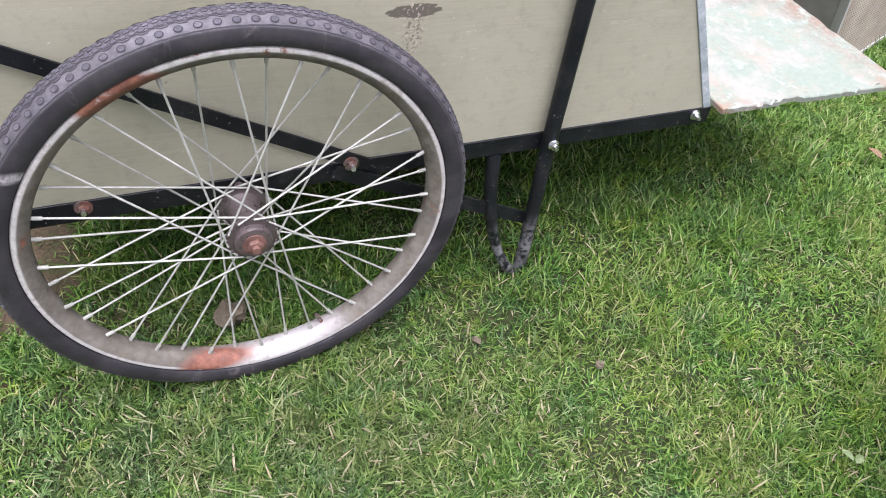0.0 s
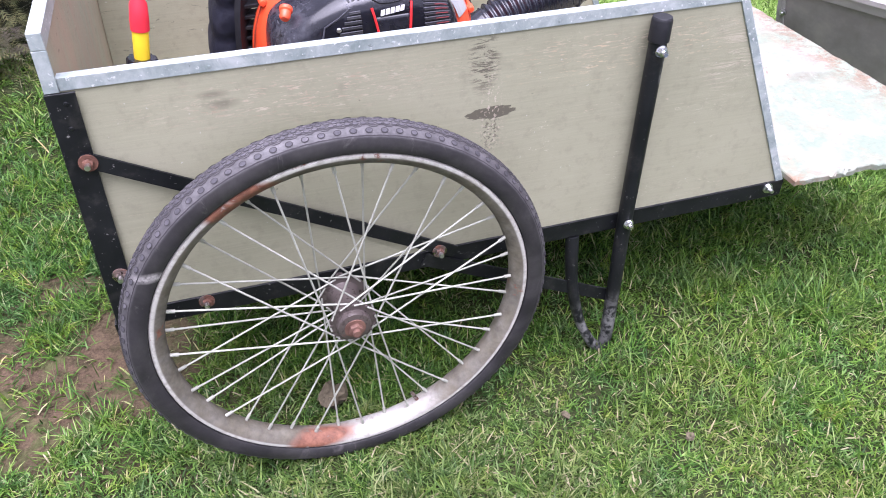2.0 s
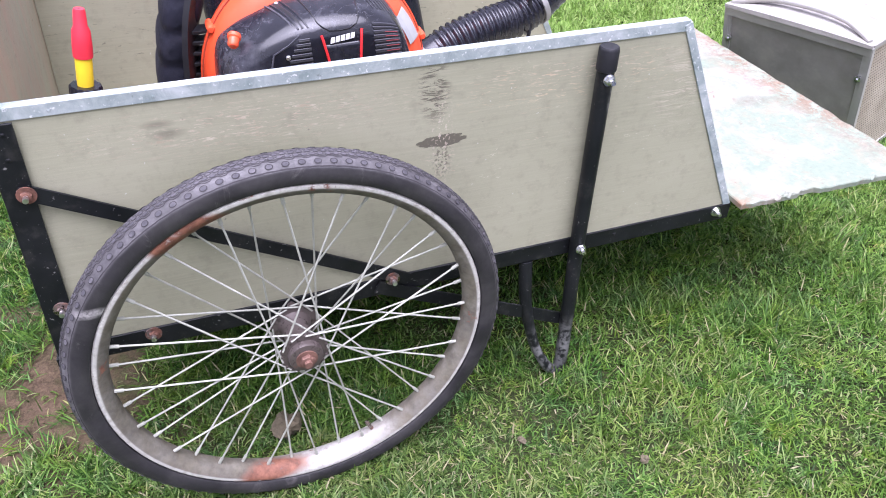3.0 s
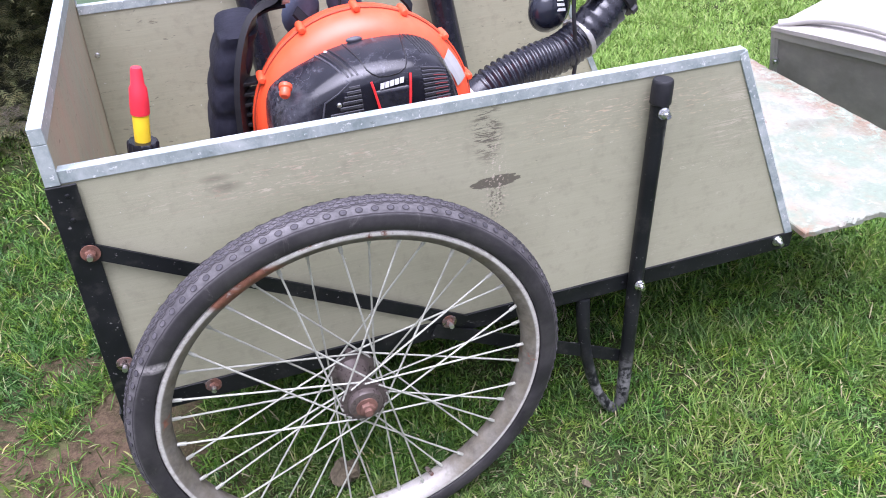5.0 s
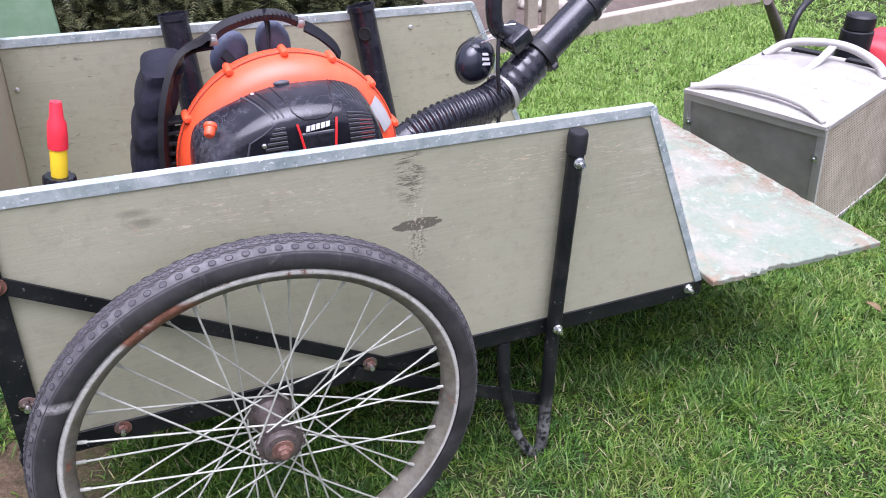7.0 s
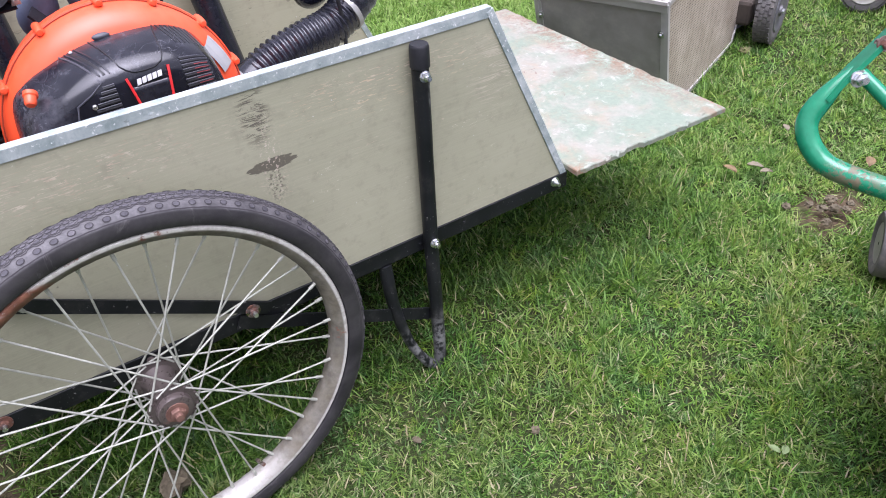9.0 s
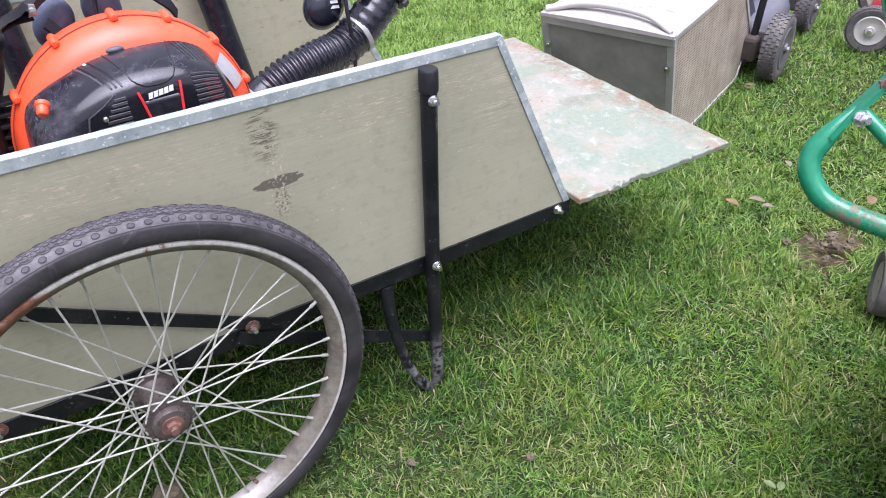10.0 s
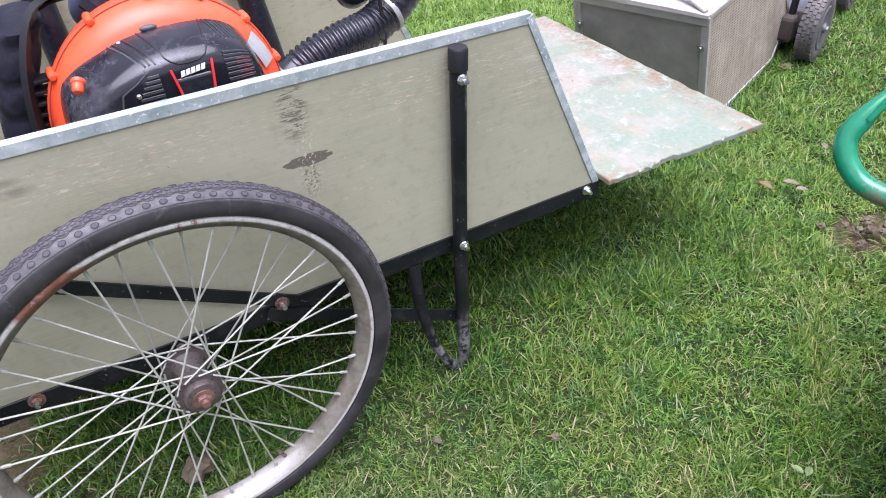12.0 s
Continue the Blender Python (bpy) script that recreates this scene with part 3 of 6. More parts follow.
def cart_body():
    side = [(-0.3385, 0.0), (0.8585, 0.0), (0.6710, 0.400), (-0.3190, 0.400)]
    for y0, mat_, back in ((0.0, PLY_MARKED, 0.0), (0.740, PLY, 0.034)):
        outline = [(x - back if x < 0 else x, z) for x, z in side]
        part("side_panel", prism(bm_new(), outline, y0, y0 + 0.012, 0.001), mat_, CART, "weathered olive painted plywood side")
    # the end board leans outward to its foot
    end = bm_new()
    prism(end, [(-0.3525, -0.020), (-0.3405, -0.020), (-0.3172, 0.460), (-0.3292, 0.460)], -0.002, 0.754, 0.001)
    skew(end)
    part("end_panel", end, PLY_END, CART, "tall end board, its olive paint half gone")
    part("floor_panel", box(bm_new(), (-0.338, 0.0125, 0.0), (0.857, 0.7395, 0.012)), PLY, CART, "dirty plywood cart bed")
    # galvanised edge strips, folded over the panels' edges
    for y0 in (0.0, 0.740):
        def strip(a, b, w=0.0160, proud=0.0):
            a, b = Vector((a[0], 0, a[1])), Vector((b[0], 0, b[1]))
            d = (b - a).normalized()
            n = Vector((-d.z, 0, d.x))
            pts = [(q.x, q.z) for q in (a + n * 0.002, b + n * 0.002, b - n * w, a - n * w)]
            t = part("edge_strip", prism(bm_new(), pts, y0 - 0.0022 - proud, y0 + 0.0142 + proud, 0.0008), ZINC, CART, "galvanised steel edge strip")
            count = max(3, int((b - a).length / 0.11))
            for k in range(count):
                q = a + (b - a) * ((k + 0.5) / count) - n * w * 0.55
                ball(head := bm_new(), (q.x, y0 - 0.0022, q.z), (0.0026, 0.0008, 0.0026), 8, 4)
                part("nail_head", head, ZINC, t)
        strip((-0.3175 if y0 == 0 else -0.3515, 0.4005), (0.6705, 0.4005))
        strip((0.6717, 0.3992), (0.8495, 0.0215), 0.0125, 0.0006)
    cap = bm_new()
    prism(cap, [(-0.3325, 0.441), (-0.3150, 0.441), (-0.3142, 0.463), (-0.3317, 0.463)], -0.006, 0.758, 0.001)
    skew(cap)
    part("edge_strip", cap, ZINC, CART, "galvanised steel edge strip")
    for y0 in (-0.006, 0.7545):
        lip = bm_new()
        prism(lip, [(-0.3355, 0.3845), (-0.3175, 0.3845), (-0.3150, 0.4405), (-0.3328, 0.4405)], y0, y0 + 0.0035, 0.0008)
        skew(lip)
        part("edge_strip", lip, ZINC, CART, "galvanised steel edge strip")
    # angle iron frame
    for y0, s in ((0.0, -1), (0.752, 1)):
        rail = bm_new()
        ya, yb = sorted((y0, y0 + s * 0.004))
        prism(rail, [(-0.345, -0.026), (0.853, -0.011), (0.853, 0.0215), (-0.345, 0.0085)], ya, yb, 0.0008)
        ya, yb = sorted((y0 + s * 0.0005, y0 - s * 0.034))
        prism(rail, [(-0.345, -0.030), (0.853, -0.015), (0.853, -0.011), (-0.345, -0.026)], ya, yb, 0.0006)
        part("bottom_rail", rail, STEEL_BLACK, CART, "black painted angle iron")
        post = bm_new()
        ya, yb = sorted((y0 + s * 0.0042, y0 + s * 0.0085))
        prism(post, [(-0.3575, -0.060), (-0.3190, -0.060), (-0.2995, 0.384), (-0.3365, 0.384)], ya, yb, 0.0008)
        ya, yb = sorted((y0 + s * 0.0042, y0 - s * 0.034))
        prism(post, [(-0.3575, -0.060), (-0.3540, -0.060), (-0.3330, 0.384), (-0.3365, 0.384)], ya, yb, 0.0006)
        skew(post)
        part("corner_post", post, STEEL_BLACK, CART, "black painted corner iron")
        yc = y0 + s * 0.0105
        brace = bm_new()
        sweep(brace, [(-0.308, yc, 0.2845), (0.20, yc, 0.0085)], 0, flat=(0.023, 0.0035, (0.5, 0, 0.85)))
        ya, yb = sorted((yc - 0.00175, yc + 0.00175))
        prism(brace, [(-0.307 - 0.0125 * math.sin(math.pi * k / 8) - 0.0052 * math.cos(math.pi * k / 8), 0.2840 + 0.0102 * math.cos(math.pi * k / 8) + 0.0060 * math.sin(math.pi * k / 8)) for k in range(9)], ya, yb)
        part("diagonal_brace", brace, STEEL_BLACK, CART, "black flat steel brace")
        low = bm_new()
        sweep(low, [(0.145, yc, 0.004), (0.512, yc - s * 0.002, -0.176)], 0, flat=(0.026, 0.0035, (0.5, 0, 0.85)))
        part("leg_brace", low, STEEL_BLACK, CART, "black flat steel brace")
    for x, z in ((-0.342, 0.300), (-0.345, 0.06), (0.511, 0.357), (0.512, 0.06), (-0.10, 0.06)):
        sc = bm_new()
        ball(sc, (x, 0.739, z), (0.0055, 0.003, 0.0055), 10, 6)
        part("screw", sc, BRIGHT, CART)
    for x, z in ((-0.314, 0.370), (-0.318, 0.335), (0.500, 0.0), (0.600, 0.006)):
        sc = bm_new()
        ball(sc, (x, -0.0085 if x < 0 else -0.0042, z), (0.0032, 0.0016, 0.0032), 10, 6)
        part("rivet", sc, STEEL_BLACK, CART)
    part("end_rail", box(bm_new(), (-0.3620, 0.0, -0.060), (-0.3580, 0.036, -0.016), 0.0008), STEEL_BLACK, CART)
    for x, y, z, mt, lb in ((-0.312, -0.0125, 0.2845, RUST_BOLT, "rusty bolt"), (0.172, -0.0125, 0.0175, RUST_BOLT, "rusty bolt"), (-0.324, -0.0085, 0.086, RUST_BOLT, "rusty bolt"), (-0.2155, -0.0042, 0.0, RUST_BOLT, "rusty bolt"), (0.820, -0.0042, 0.010, BRIGHT, "zinc bolt")):
        bolt((x, y, z), mt, lb, washer=0.0125 if mt is RUST_BOLT else 0.010)


def cart_leg(y, s):
    """A bent tube: up the side, and back in a hairpin under the rail. s: which way is out."""
    r = 0.0142
    yo = y + s * (r + 0.005)
    pts = [(0.5200, yo, 0.381), (0.5175, yo, 0.2), (0.5150, yo, 0.0), (0.5165, yo, -0.16), (0.5175, yo, -0.260)]
    pts += smooth_path([(0.5172, yo, -0.280), (0.5135, yo, -0.298), (0.5030, yo, -0.305), (0.4900, yo - s * 0.001, -0.296), (0.4745, yo - s * 0.002, -0.270), (0.4550, yo - s * 0.004, -0.226), (0.4390, yo - s * 0.008, -0.165), (0.4300, yo - s * 0.015, -0.104), (0.4270, yo - s * 0.023, -0.019)], 4)
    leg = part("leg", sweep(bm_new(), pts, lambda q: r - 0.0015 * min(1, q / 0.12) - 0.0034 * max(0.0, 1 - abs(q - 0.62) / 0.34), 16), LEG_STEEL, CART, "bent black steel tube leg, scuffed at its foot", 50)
    cap = bm_new()
    lathe(cap, [(0.001, 0.003), (0.0138, 0.003), (0.0150, 0.0015), (0.0160, -0.002), (0.0162, -0.034), (0.0148, -0.0355)], 20, facing((0.5203, yo, 0.383), (0.02, 0, 1)))
    part("end_cap", cap, BLACK_MATT, leg, "black plastic end cap", 40)
    for x, z in ((0.5188, 0.337), (0.5150, 0.013)):
        b = bm_new()
        lathe(b, [(0.001, 0), (0.0095, 0), (0.0095, -0.0015), (0.001, -0.0015)], 16)
        prism(b, [(0.0075 * math.cos(math.pi / 3 * k), 0.0075 * math.sin(math.pi / 3 * k)) for k in range(6)], -0.008, -0.0015, 0.0007)
        rod(b, (0, -0.008, 0), (0, -0.015, 0), 0.004, 10)
        bmesh.ops.transform(b, matrix=pose(x, yo + s * r * 0.97, z, 0, 0, 180 if s > 0 else 0), verts=b.verts)
        part("bolt", b, BRIGHT, leg, "zinc bolt", 35)


def cart_wheel(y, s):
    """A spoked wheel in the plane y, whose outer side looks to s."""
    base = pose(0, y, -0.0025, 0, 0, 2.6 if s < 0 else 180) @ Matrix.Scale(1.014, 4)
    rim = bm_new()
    lathe(rim, [(0.2705, -0.006), (0.2705, 0.006), (0.2735, 0.0125), (0.2800, 0.0180), (0.2835, 0.0206), (0.2878, 0.0222), (0.2912, 0.0216), (0.2930, 0.0192), (0.2890, 0.0150), (0.283, 0.013), (0.277, 0.0), (0.283, -0.013), (0.2890, -0.0150), (0.2930, -0.0192), (0.2912, -0.0216), (0.2878, -0.0222), (0.2835, -0.0206), (0.2800, -0.0180), (0.2735, -0.0125)], 96, None, True)
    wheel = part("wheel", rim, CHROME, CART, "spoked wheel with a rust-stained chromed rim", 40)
    wheel.matrix_local = base
    tyre = bm_new()
    prof = [(0.2855, -0.0165), (0.2900, -0.0175), (0.2912, -0.0228), (0.2940, -0.0245), (0.302, -0.0256), (0.3085, -0.0254), (0.3125, -0.0244), (0.3145, -0.0240), (0.316, -0.0232), (0.3225, -0.0175), (0.3262, -0.0090), (0.3275, 0.0), (0.3262, 0.0090), (0.3225, 0.0175), (0.316, 0.0232)]
    prof += [(r_, -y_) for r_, y_ in prof[:8][::-1]]
    prof = [(r_ + 0.0034, y_) for r_, y_ in prof]
    lathe(tyre, prof, 128, None, True)
    # a tread of round shoulder studs, zigzag ribs and hexagons, each in its groove
    tread, groove = bm_new(), bm_new()
    crown = [(-0.0240, 0.3179), (-0.0232, 0.3194), (-0.0175, 0.3259), (-0.0090, 0.3296), (0.0, 0.3309)]

    def lift(ty):
        u = -abs(ty)
        for (a0, b0), (a1, b1) in zip(crown, crown[1:]):
            if a0 <= u <= a1:
                return b0 + (b1 - b0) * (u - a0) / (a1 - a0)
        return 0.3179

    n = 98
    for k in range(n):
        for ty, off, size, sides in ((-0.0178, 0.0, 0.0047, 10), (0.0178, 0.0, 0.0047, 10), (-0.0062, 0.25, 0.0046, 6), (0.0062, 0.75, 0.0046, 6), (-0.0062, 0.75, 0.0046, 6), (0.0062, 0.25, 0.0046, 6), (0.0, 0.0, 0.0046, 6), (0.0, 0.5, 0.0046, 6)):
            slope = math.atan2(lift(ty + 0.002) - lift(ty - 0.002), 0.004)
            q = Matrix.Rotation(-2 * math.pi * (k + off) / n, 4, "Y") @ Matrix.Translation((lift(ty), ty, 0)) @ Matrix.Rotation(-slope, 4, "Z")
            sq = 0.72 if sides == 10 else 0.62
            lo, hi, moat = [], [], []
            for c in range(sides):
                a = 2 * math.pi * c / sides
                v, u = math.sin(a) * size * sq, math.cos(a) * size
                lo.append(tread.verts.new(q @ Vector((-0.0005, v, u))))
                hi.append(tread.verts.new(q @ Vector((0.0007 if sides == 10 else 0.0005, v * 0.84, u * 0.84))))
                moat.append(groove.verts.new(q @ Vector((0.0004 if sides == 10 else 0.0002, v * 1.15, u * 1.15))))
            tread.faces.new(hi)
            groove.faces.new(moat)
            for c in range(sides):
                tread.faces.new((lo[c], lo[(c + 1) % sides], hi[(c + 1) % sides], hi[c]))
    for s_ in (-1, 1):
        for y_, amp, wide in ((0.0114, 0.0013, 0.0012), (0.0090, 0.0013, 0.0010), (0.0226, 0.0001, 0.0010)):
            steps = n * 6
            line = []
            for k in range(steps):
                y1 = s_ * (y_ + amp * (1 if (k // 3) % 2 else -1))
                q = Matrix.Rotation(-2 * math.pi * k / steps, 4, "Y")
                line.append([groove.verts.new(q @ Vector((lift(y1 + d) + 0.0005, y1 + d, 0))) for d in (-wide / 2, wide / 2)])
            for k in range(steps):
                a, b = line[k], line[(k + 1) % steps]
                groove.faces.new((a[0], a[1], b[1], b[0]))
    part("tyre", tyre, RUBBER, wheel, "worn black rubber tyre", 30)
    part("tread", tread, TREAD, wheel, "dusty studded tread")
    part("tread_groove", groove, GROOVE, wheel, "dark tread grooves")
    hub = bm_new()
    lathe(hub, [(0.006, -0.0385), (0.018, -0.0385), (0.025, -0.0370), (0.0265, -0.0330), (0.0265, -0.0265), (0.0375, -0.0258), (0.0375, -0.0235), (0.027, -0.0215), (0.0225, -0.015), (0.0215, 0.010), (0.0225, 0.032), (0.027, 0.0405), (0.0375, 0.0425), (0.0375, 0.0450), (0.0265, 0.046), (0.025, 0.0525), (0.006, 0.054)], 40)
    for k in range(20):
        for sy in (-1, 1):
            a = 2 * math.pi * (k + 0.25 * sy) / 20
            ball(hub, (0.0345 * math.cos(a), -0.0266 if sy < 0 else 0.0462, 0.0345 * math.sin(a)), (0.0028, 0.0018, 0.0028), 8, 4)
    part("hub", hub, HUB, wheel, "greasy steel hub", 35)
    nut = bm_new()
    lathe(nut, [(0.0165, -0.0380), (0.0165, -0.0405), (0.006, -0.0405)], 24)
    prism(nut, [(0.0115 * math.cos(math.pi / 3 * k + 0.2), 0.0115 * math.sin(math.pi / 3 * k + 0.2)) for k in range(6)], -0.0480, -0.0405, 0.001)
    rod(nut, (0, -0.0480, 0), (0, -0.0540, 0), 0.0062, 12)
    part("axle_nut", nut, RUST_DARK, wheel, "rusty axle nut", 35)
    for k in range(40):
        a = radians(8.7 + 9 * k)
        side = -1 if k % 2 else 1
        turn = -1 if (k // 2) % 2 == 0 else 1
        h = a + turn * radians(84)
        p0 = Vector((0.2710 * math.cos(a), side * 0.004, 0.2710 * math.sin(a)))
        p1 = Vector((0.0350 * math.cos(h), side * ((0.0465 if (k // 2) % 2 else 0.0420) if side > 0 else (0.0270 if (k // 2) % 2 else 0.0230)), 0.0350 * math.sin(h)))
        sp = bm_new()
        rod(sp, p0, p1, 0.00155, 6)
        d = (p1 - p0).normalized()
        rod(sp, p0, p0 + d * 0.013, 0.0028, 8)
        part("spoke", sp, SPOKE, wheel)
    valve = bm_new()
    a = radians(292)
    u = Vector((math.cos(a), 0, math.sin(a)))
    rod(valve, u * 0.270, u * 0.247, 0.0036, 8)
    part("valve", valve, RUST_BOLT, wheel)


cart_body()
cart_leg(0.0, -1)
cart_leg(0.752, 1)
axle = bm_new()
rod(axle, (0, -0.125, 0), (0, 0.877, 0), 0.0065, 12)
part("axle", axle, HUB, CART, "dark steel axle")
cart_wheel(-0.0930, -1)
cart_wheel(0.8485, 1)


def gate():
    """The front board, let down level with the floor; its edges are broken."""
    bm = bm_new()
    rnd = random.Random(4)
    x0, x1, y0, y1, z0, z1 = 0.8555, 1.290, -0.030, 0.784, 0.0225, 0.034
    outline = []
    for k in range(40):
        outline.append((x0 + (x1 - x0) * k / 40, y0 + (0.004 * noise.noise(Vector((k * 0.7, 1, 0))) + (0.007 if 12 < k < 17 else 0))))
    for k in range(60):
        outline.append((x1 + 0.0035 * noise.noise(Vector((k * 0.45, 7, 0))) - (0.004 if k % 17 > 14 else 0), y0 + (y1 - y0) * k / 60))
    for k in range(40):
        outline.append((x1 + (x0 - x1) * k / 40, y1 + 0.004 * noise.noise(Vector((k * 0.7, 3, 0)))))
    for k in range(10):
        outline.append((x0, y1 + (y0 - y1) * k / 10))
    rings(bm, [[Vector((x, y, z0)) for x, y in outline], [Vector((x, y, z1 - 0.002)) for x, y in outline], [Vector((x + (0.002 if x < 1 else -0.002), y + (0.002 if y < 0.3 else -0.002), z1)) for x, y in outline]])
    g = part("front_gate", bm, GATE, CART, "lowered gate board with peeling white and green paint")
    for k in range(7):
        f = bm_new()
        x, y = x0 + 0.02 + 0.36 * rnd.random(), y0 + rnd.uniform(0.0, 0.01)
        l = rnd.uniform(0.01, 0.03)
        sweep(f, [(x, y - 0.004, z1 - 0.004), (x + l * 0.5, y + 0.002, z1 + 0.003), (x + l, y + 0.004, z1 + 0.002)], 0, flat=(0.006, 0.0012, (0, 1, 0.2)))
        part("splinter", f, GATE, g)


gate()


# ---- lawn grass ----
def blades(name, zones, seed, label):
    """One mesh of grass blades in tufts. zones: x0, x1, y0, y1, blades a square metre, width, length."""
    rng = np.random.default_rng(seed)
    vs, total = [], 0
    for x0, x1, y0, y1, dens, wide, tall in zones:
        per = 7
        n = int((x1 - x0) * (y1 - y0) * dens / per)
        tx, ty = rng.uniform(x0, x1, n), rng.uniform(y0, y1, n)
        lump = np.sin(tx * 9.1 + 1.7 * np.sin(ty * 7.3)) * np.sin(ty * 8.3 + 1.3 * np.sin(tx * 6.1 + 2)) + 0.7 * np.sin(tx * 23 + ty * 17 + np.sin(tx * 31)) * np.sin(ty * 29 - tx * 11)
        bare = ((tx + 0.60) / 0.29) ** 2 + ((ty - 0.255) / 0.18) ** 2 + 0.7 * lump
        for bx, by, rx, ry in ((1.56, -0.18, 0.11, 0.07), (-0.60, 0.56, 0.07, 0.06)):
            bare = np.minimum(bare, ((tx - bx) / rx) ** 2 + ((ty - by) / ry) ** 2 + 0.6 * lump)
        keep = (rng.uniform(0, 1, n) < 0.88 + 0.22 * lump) & ((bare > 1) | (rng.uniform(0, 1, n) < 0.09))
        tx, ty, lump = (np.repeat(q[keep], per) for q in (tx, ty, lump))
        n = len(tx)
        taz = np.repeat(rng.uniform(0, 2 * np.pi, n // per), per)
        big = np.repeat(rng.uniform(0.7, 1.25, n // per), per)
        az = taz + rng.normal(0, 1.1, n)
        px, py = tx + rng.normal(0, 0.012, n), ty + rng.normal(0, 0.012, n)
        l = tall * rng.uniform(0.5, 1.2, n) * big * (1 + 0.35 * np.clip(lump, -1, 1.2))
        w = wide * rng.uniform(0.55, 1.3, n)
        lean = np.abs(rng.normal(1.2, 0.45, n))
        lie = rng.uniform(0, 1, n) < 0.26
        lean = np.where(lie, 1.45, lean)
        curl = rng.uniform(0.1, 1.1, n)
        dx, dy = np.cos(az), np.sin(az)
        twist = rng.normal(0, 0.6, n)
        sx, sy = -np.sin(az + twist), np.cos(az + twist)
        p = np.empty((n, 7, 3))
        out, up, at = np.zeros(n), np.full(n, -0.010), 0.0
        for k, (f, ww) in enumerate(((0, 0.8), (0.4, 1.0), (0.75, 0.7), (1, 0))):
            ang = np.minimum(lean * (0.55 + curl * f), 1.75)
            out = out + l * (f - at) * np.sin(ang)
            up = np.maximum(up + l * (f - at) * np.cos(ang), -0.004 if f else -0.01)
            at = f
            for j, s in enumerate((1, -1) if ww else (1,)):
                p[:, 2 * k + j, 0] = px + dx * out + s * sx * w / 2 * ww
                p[:, 2 * k + j, 1] = py + dy * out + s * sy * w / 2 * ww
                p[:, 2 * k + j, 2] = up
        vs.append(p.reshape(-1, 3))
        total += n
    v = np.concatenate(vs)
    me = bpy.data.meshes.new(name)
    base = np.arange(total)[:, None] * 7
    quad = np.concatenate([(base + np.array([0, 1, 3, 2])).ravel(), (base + np.array([2, 3, 5, 4])).ravel()])
    tri = (base + np.array([4, 5, 6])).ravel()
    me.vertices.add(len(v))
    me.vertices.foreach_set("co", v.ravel())
    me.loops.add(total * 11)
    me.loops.foreach_set("vertex_index", np.concatenate([quad, tri]).astype(np.int32))
    me.polygons.add(total * 3)
    me.polygons.foreach_set("loop_start", np.concatenate([np.arange(total * 2) * 4, total * 8 + np.arange(total) * 3]).astype(np.int32))
    me.update(calc_edges=True)
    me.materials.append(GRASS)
    return tagged(new(name, me), label, "grass", "", "stuff")


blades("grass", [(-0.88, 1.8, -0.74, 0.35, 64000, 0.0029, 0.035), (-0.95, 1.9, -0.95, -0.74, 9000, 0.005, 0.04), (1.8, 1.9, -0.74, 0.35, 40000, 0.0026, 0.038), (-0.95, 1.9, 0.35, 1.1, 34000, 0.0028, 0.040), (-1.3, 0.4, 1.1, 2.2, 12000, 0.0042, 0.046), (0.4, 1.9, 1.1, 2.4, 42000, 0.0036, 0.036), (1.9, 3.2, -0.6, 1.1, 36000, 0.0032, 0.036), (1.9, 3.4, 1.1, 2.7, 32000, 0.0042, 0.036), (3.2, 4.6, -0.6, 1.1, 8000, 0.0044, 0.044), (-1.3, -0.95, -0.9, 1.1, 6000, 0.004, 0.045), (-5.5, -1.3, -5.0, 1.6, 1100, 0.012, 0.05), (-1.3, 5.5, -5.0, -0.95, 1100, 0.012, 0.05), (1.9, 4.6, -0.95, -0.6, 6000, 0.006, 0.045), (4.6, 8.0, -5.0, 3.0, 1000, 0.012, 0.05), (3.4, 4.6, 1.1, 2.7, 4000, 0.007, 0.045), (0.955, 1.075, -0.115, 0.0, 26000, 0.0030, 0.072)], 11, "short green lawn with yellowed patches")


# ---- what lies in the cart ----
from mathutils.bvhtree import BVHTree

RED_PLASTIC = plain("red_plastic", (0.75, 0.035, 0.055), 0.38, 0, 0.1, 40, 0.05)
YELLOW_PLASTIC = plain("yellow_plastic", (0.85, 0.60, 0.02), 0.36, 0, 0.08, 40, 0.05)
WEBBING = plain("black_webbing", (0.012, 0.0125, 0.016), 0.85, 0, 0.3, 300, 0.4)
CUSHION = plain("quilted_cloth", (0.014, 0.0145, 0.022), 0.6, 0, 0.4, 70, 0.8, (0.045, 0.046, 0.060), 0.5)
WHITE_PRINT = plain("white_print", (0.55, 0.55, 0.55), 0.5, 0, 0.05)
RED_PRINT = plain("red_print", (0.7, 0.03, 0.03), 0.4, 0, 0.1)
for dull in (CUSHION, WEBBING):
    dull.node_tree.nodes["Principled BSDF"].inputs["Specular IOR Level"].default_value = 0.12
SLATE = plain("slate_blue_cloth", (0.060, 0.072, 0.115), 0.6, 0, 0.3, 120, 0.4, (0.12, 0.13, 0.17), 0.3)
# paler black for scuffs and for highlights painted along vent edges
SCUFFED_HIGHLIT = plain("scuffed_highlit_plastic", (0.045, 0.045, 0.055), 0.5, 0, 0.3, 60, 0.1)
CLAMP = plain("stainless_clamp", (0.26, 0.255, 0.24), 0.45, 0.35, 0.2, 60)


LIFT = 0.014


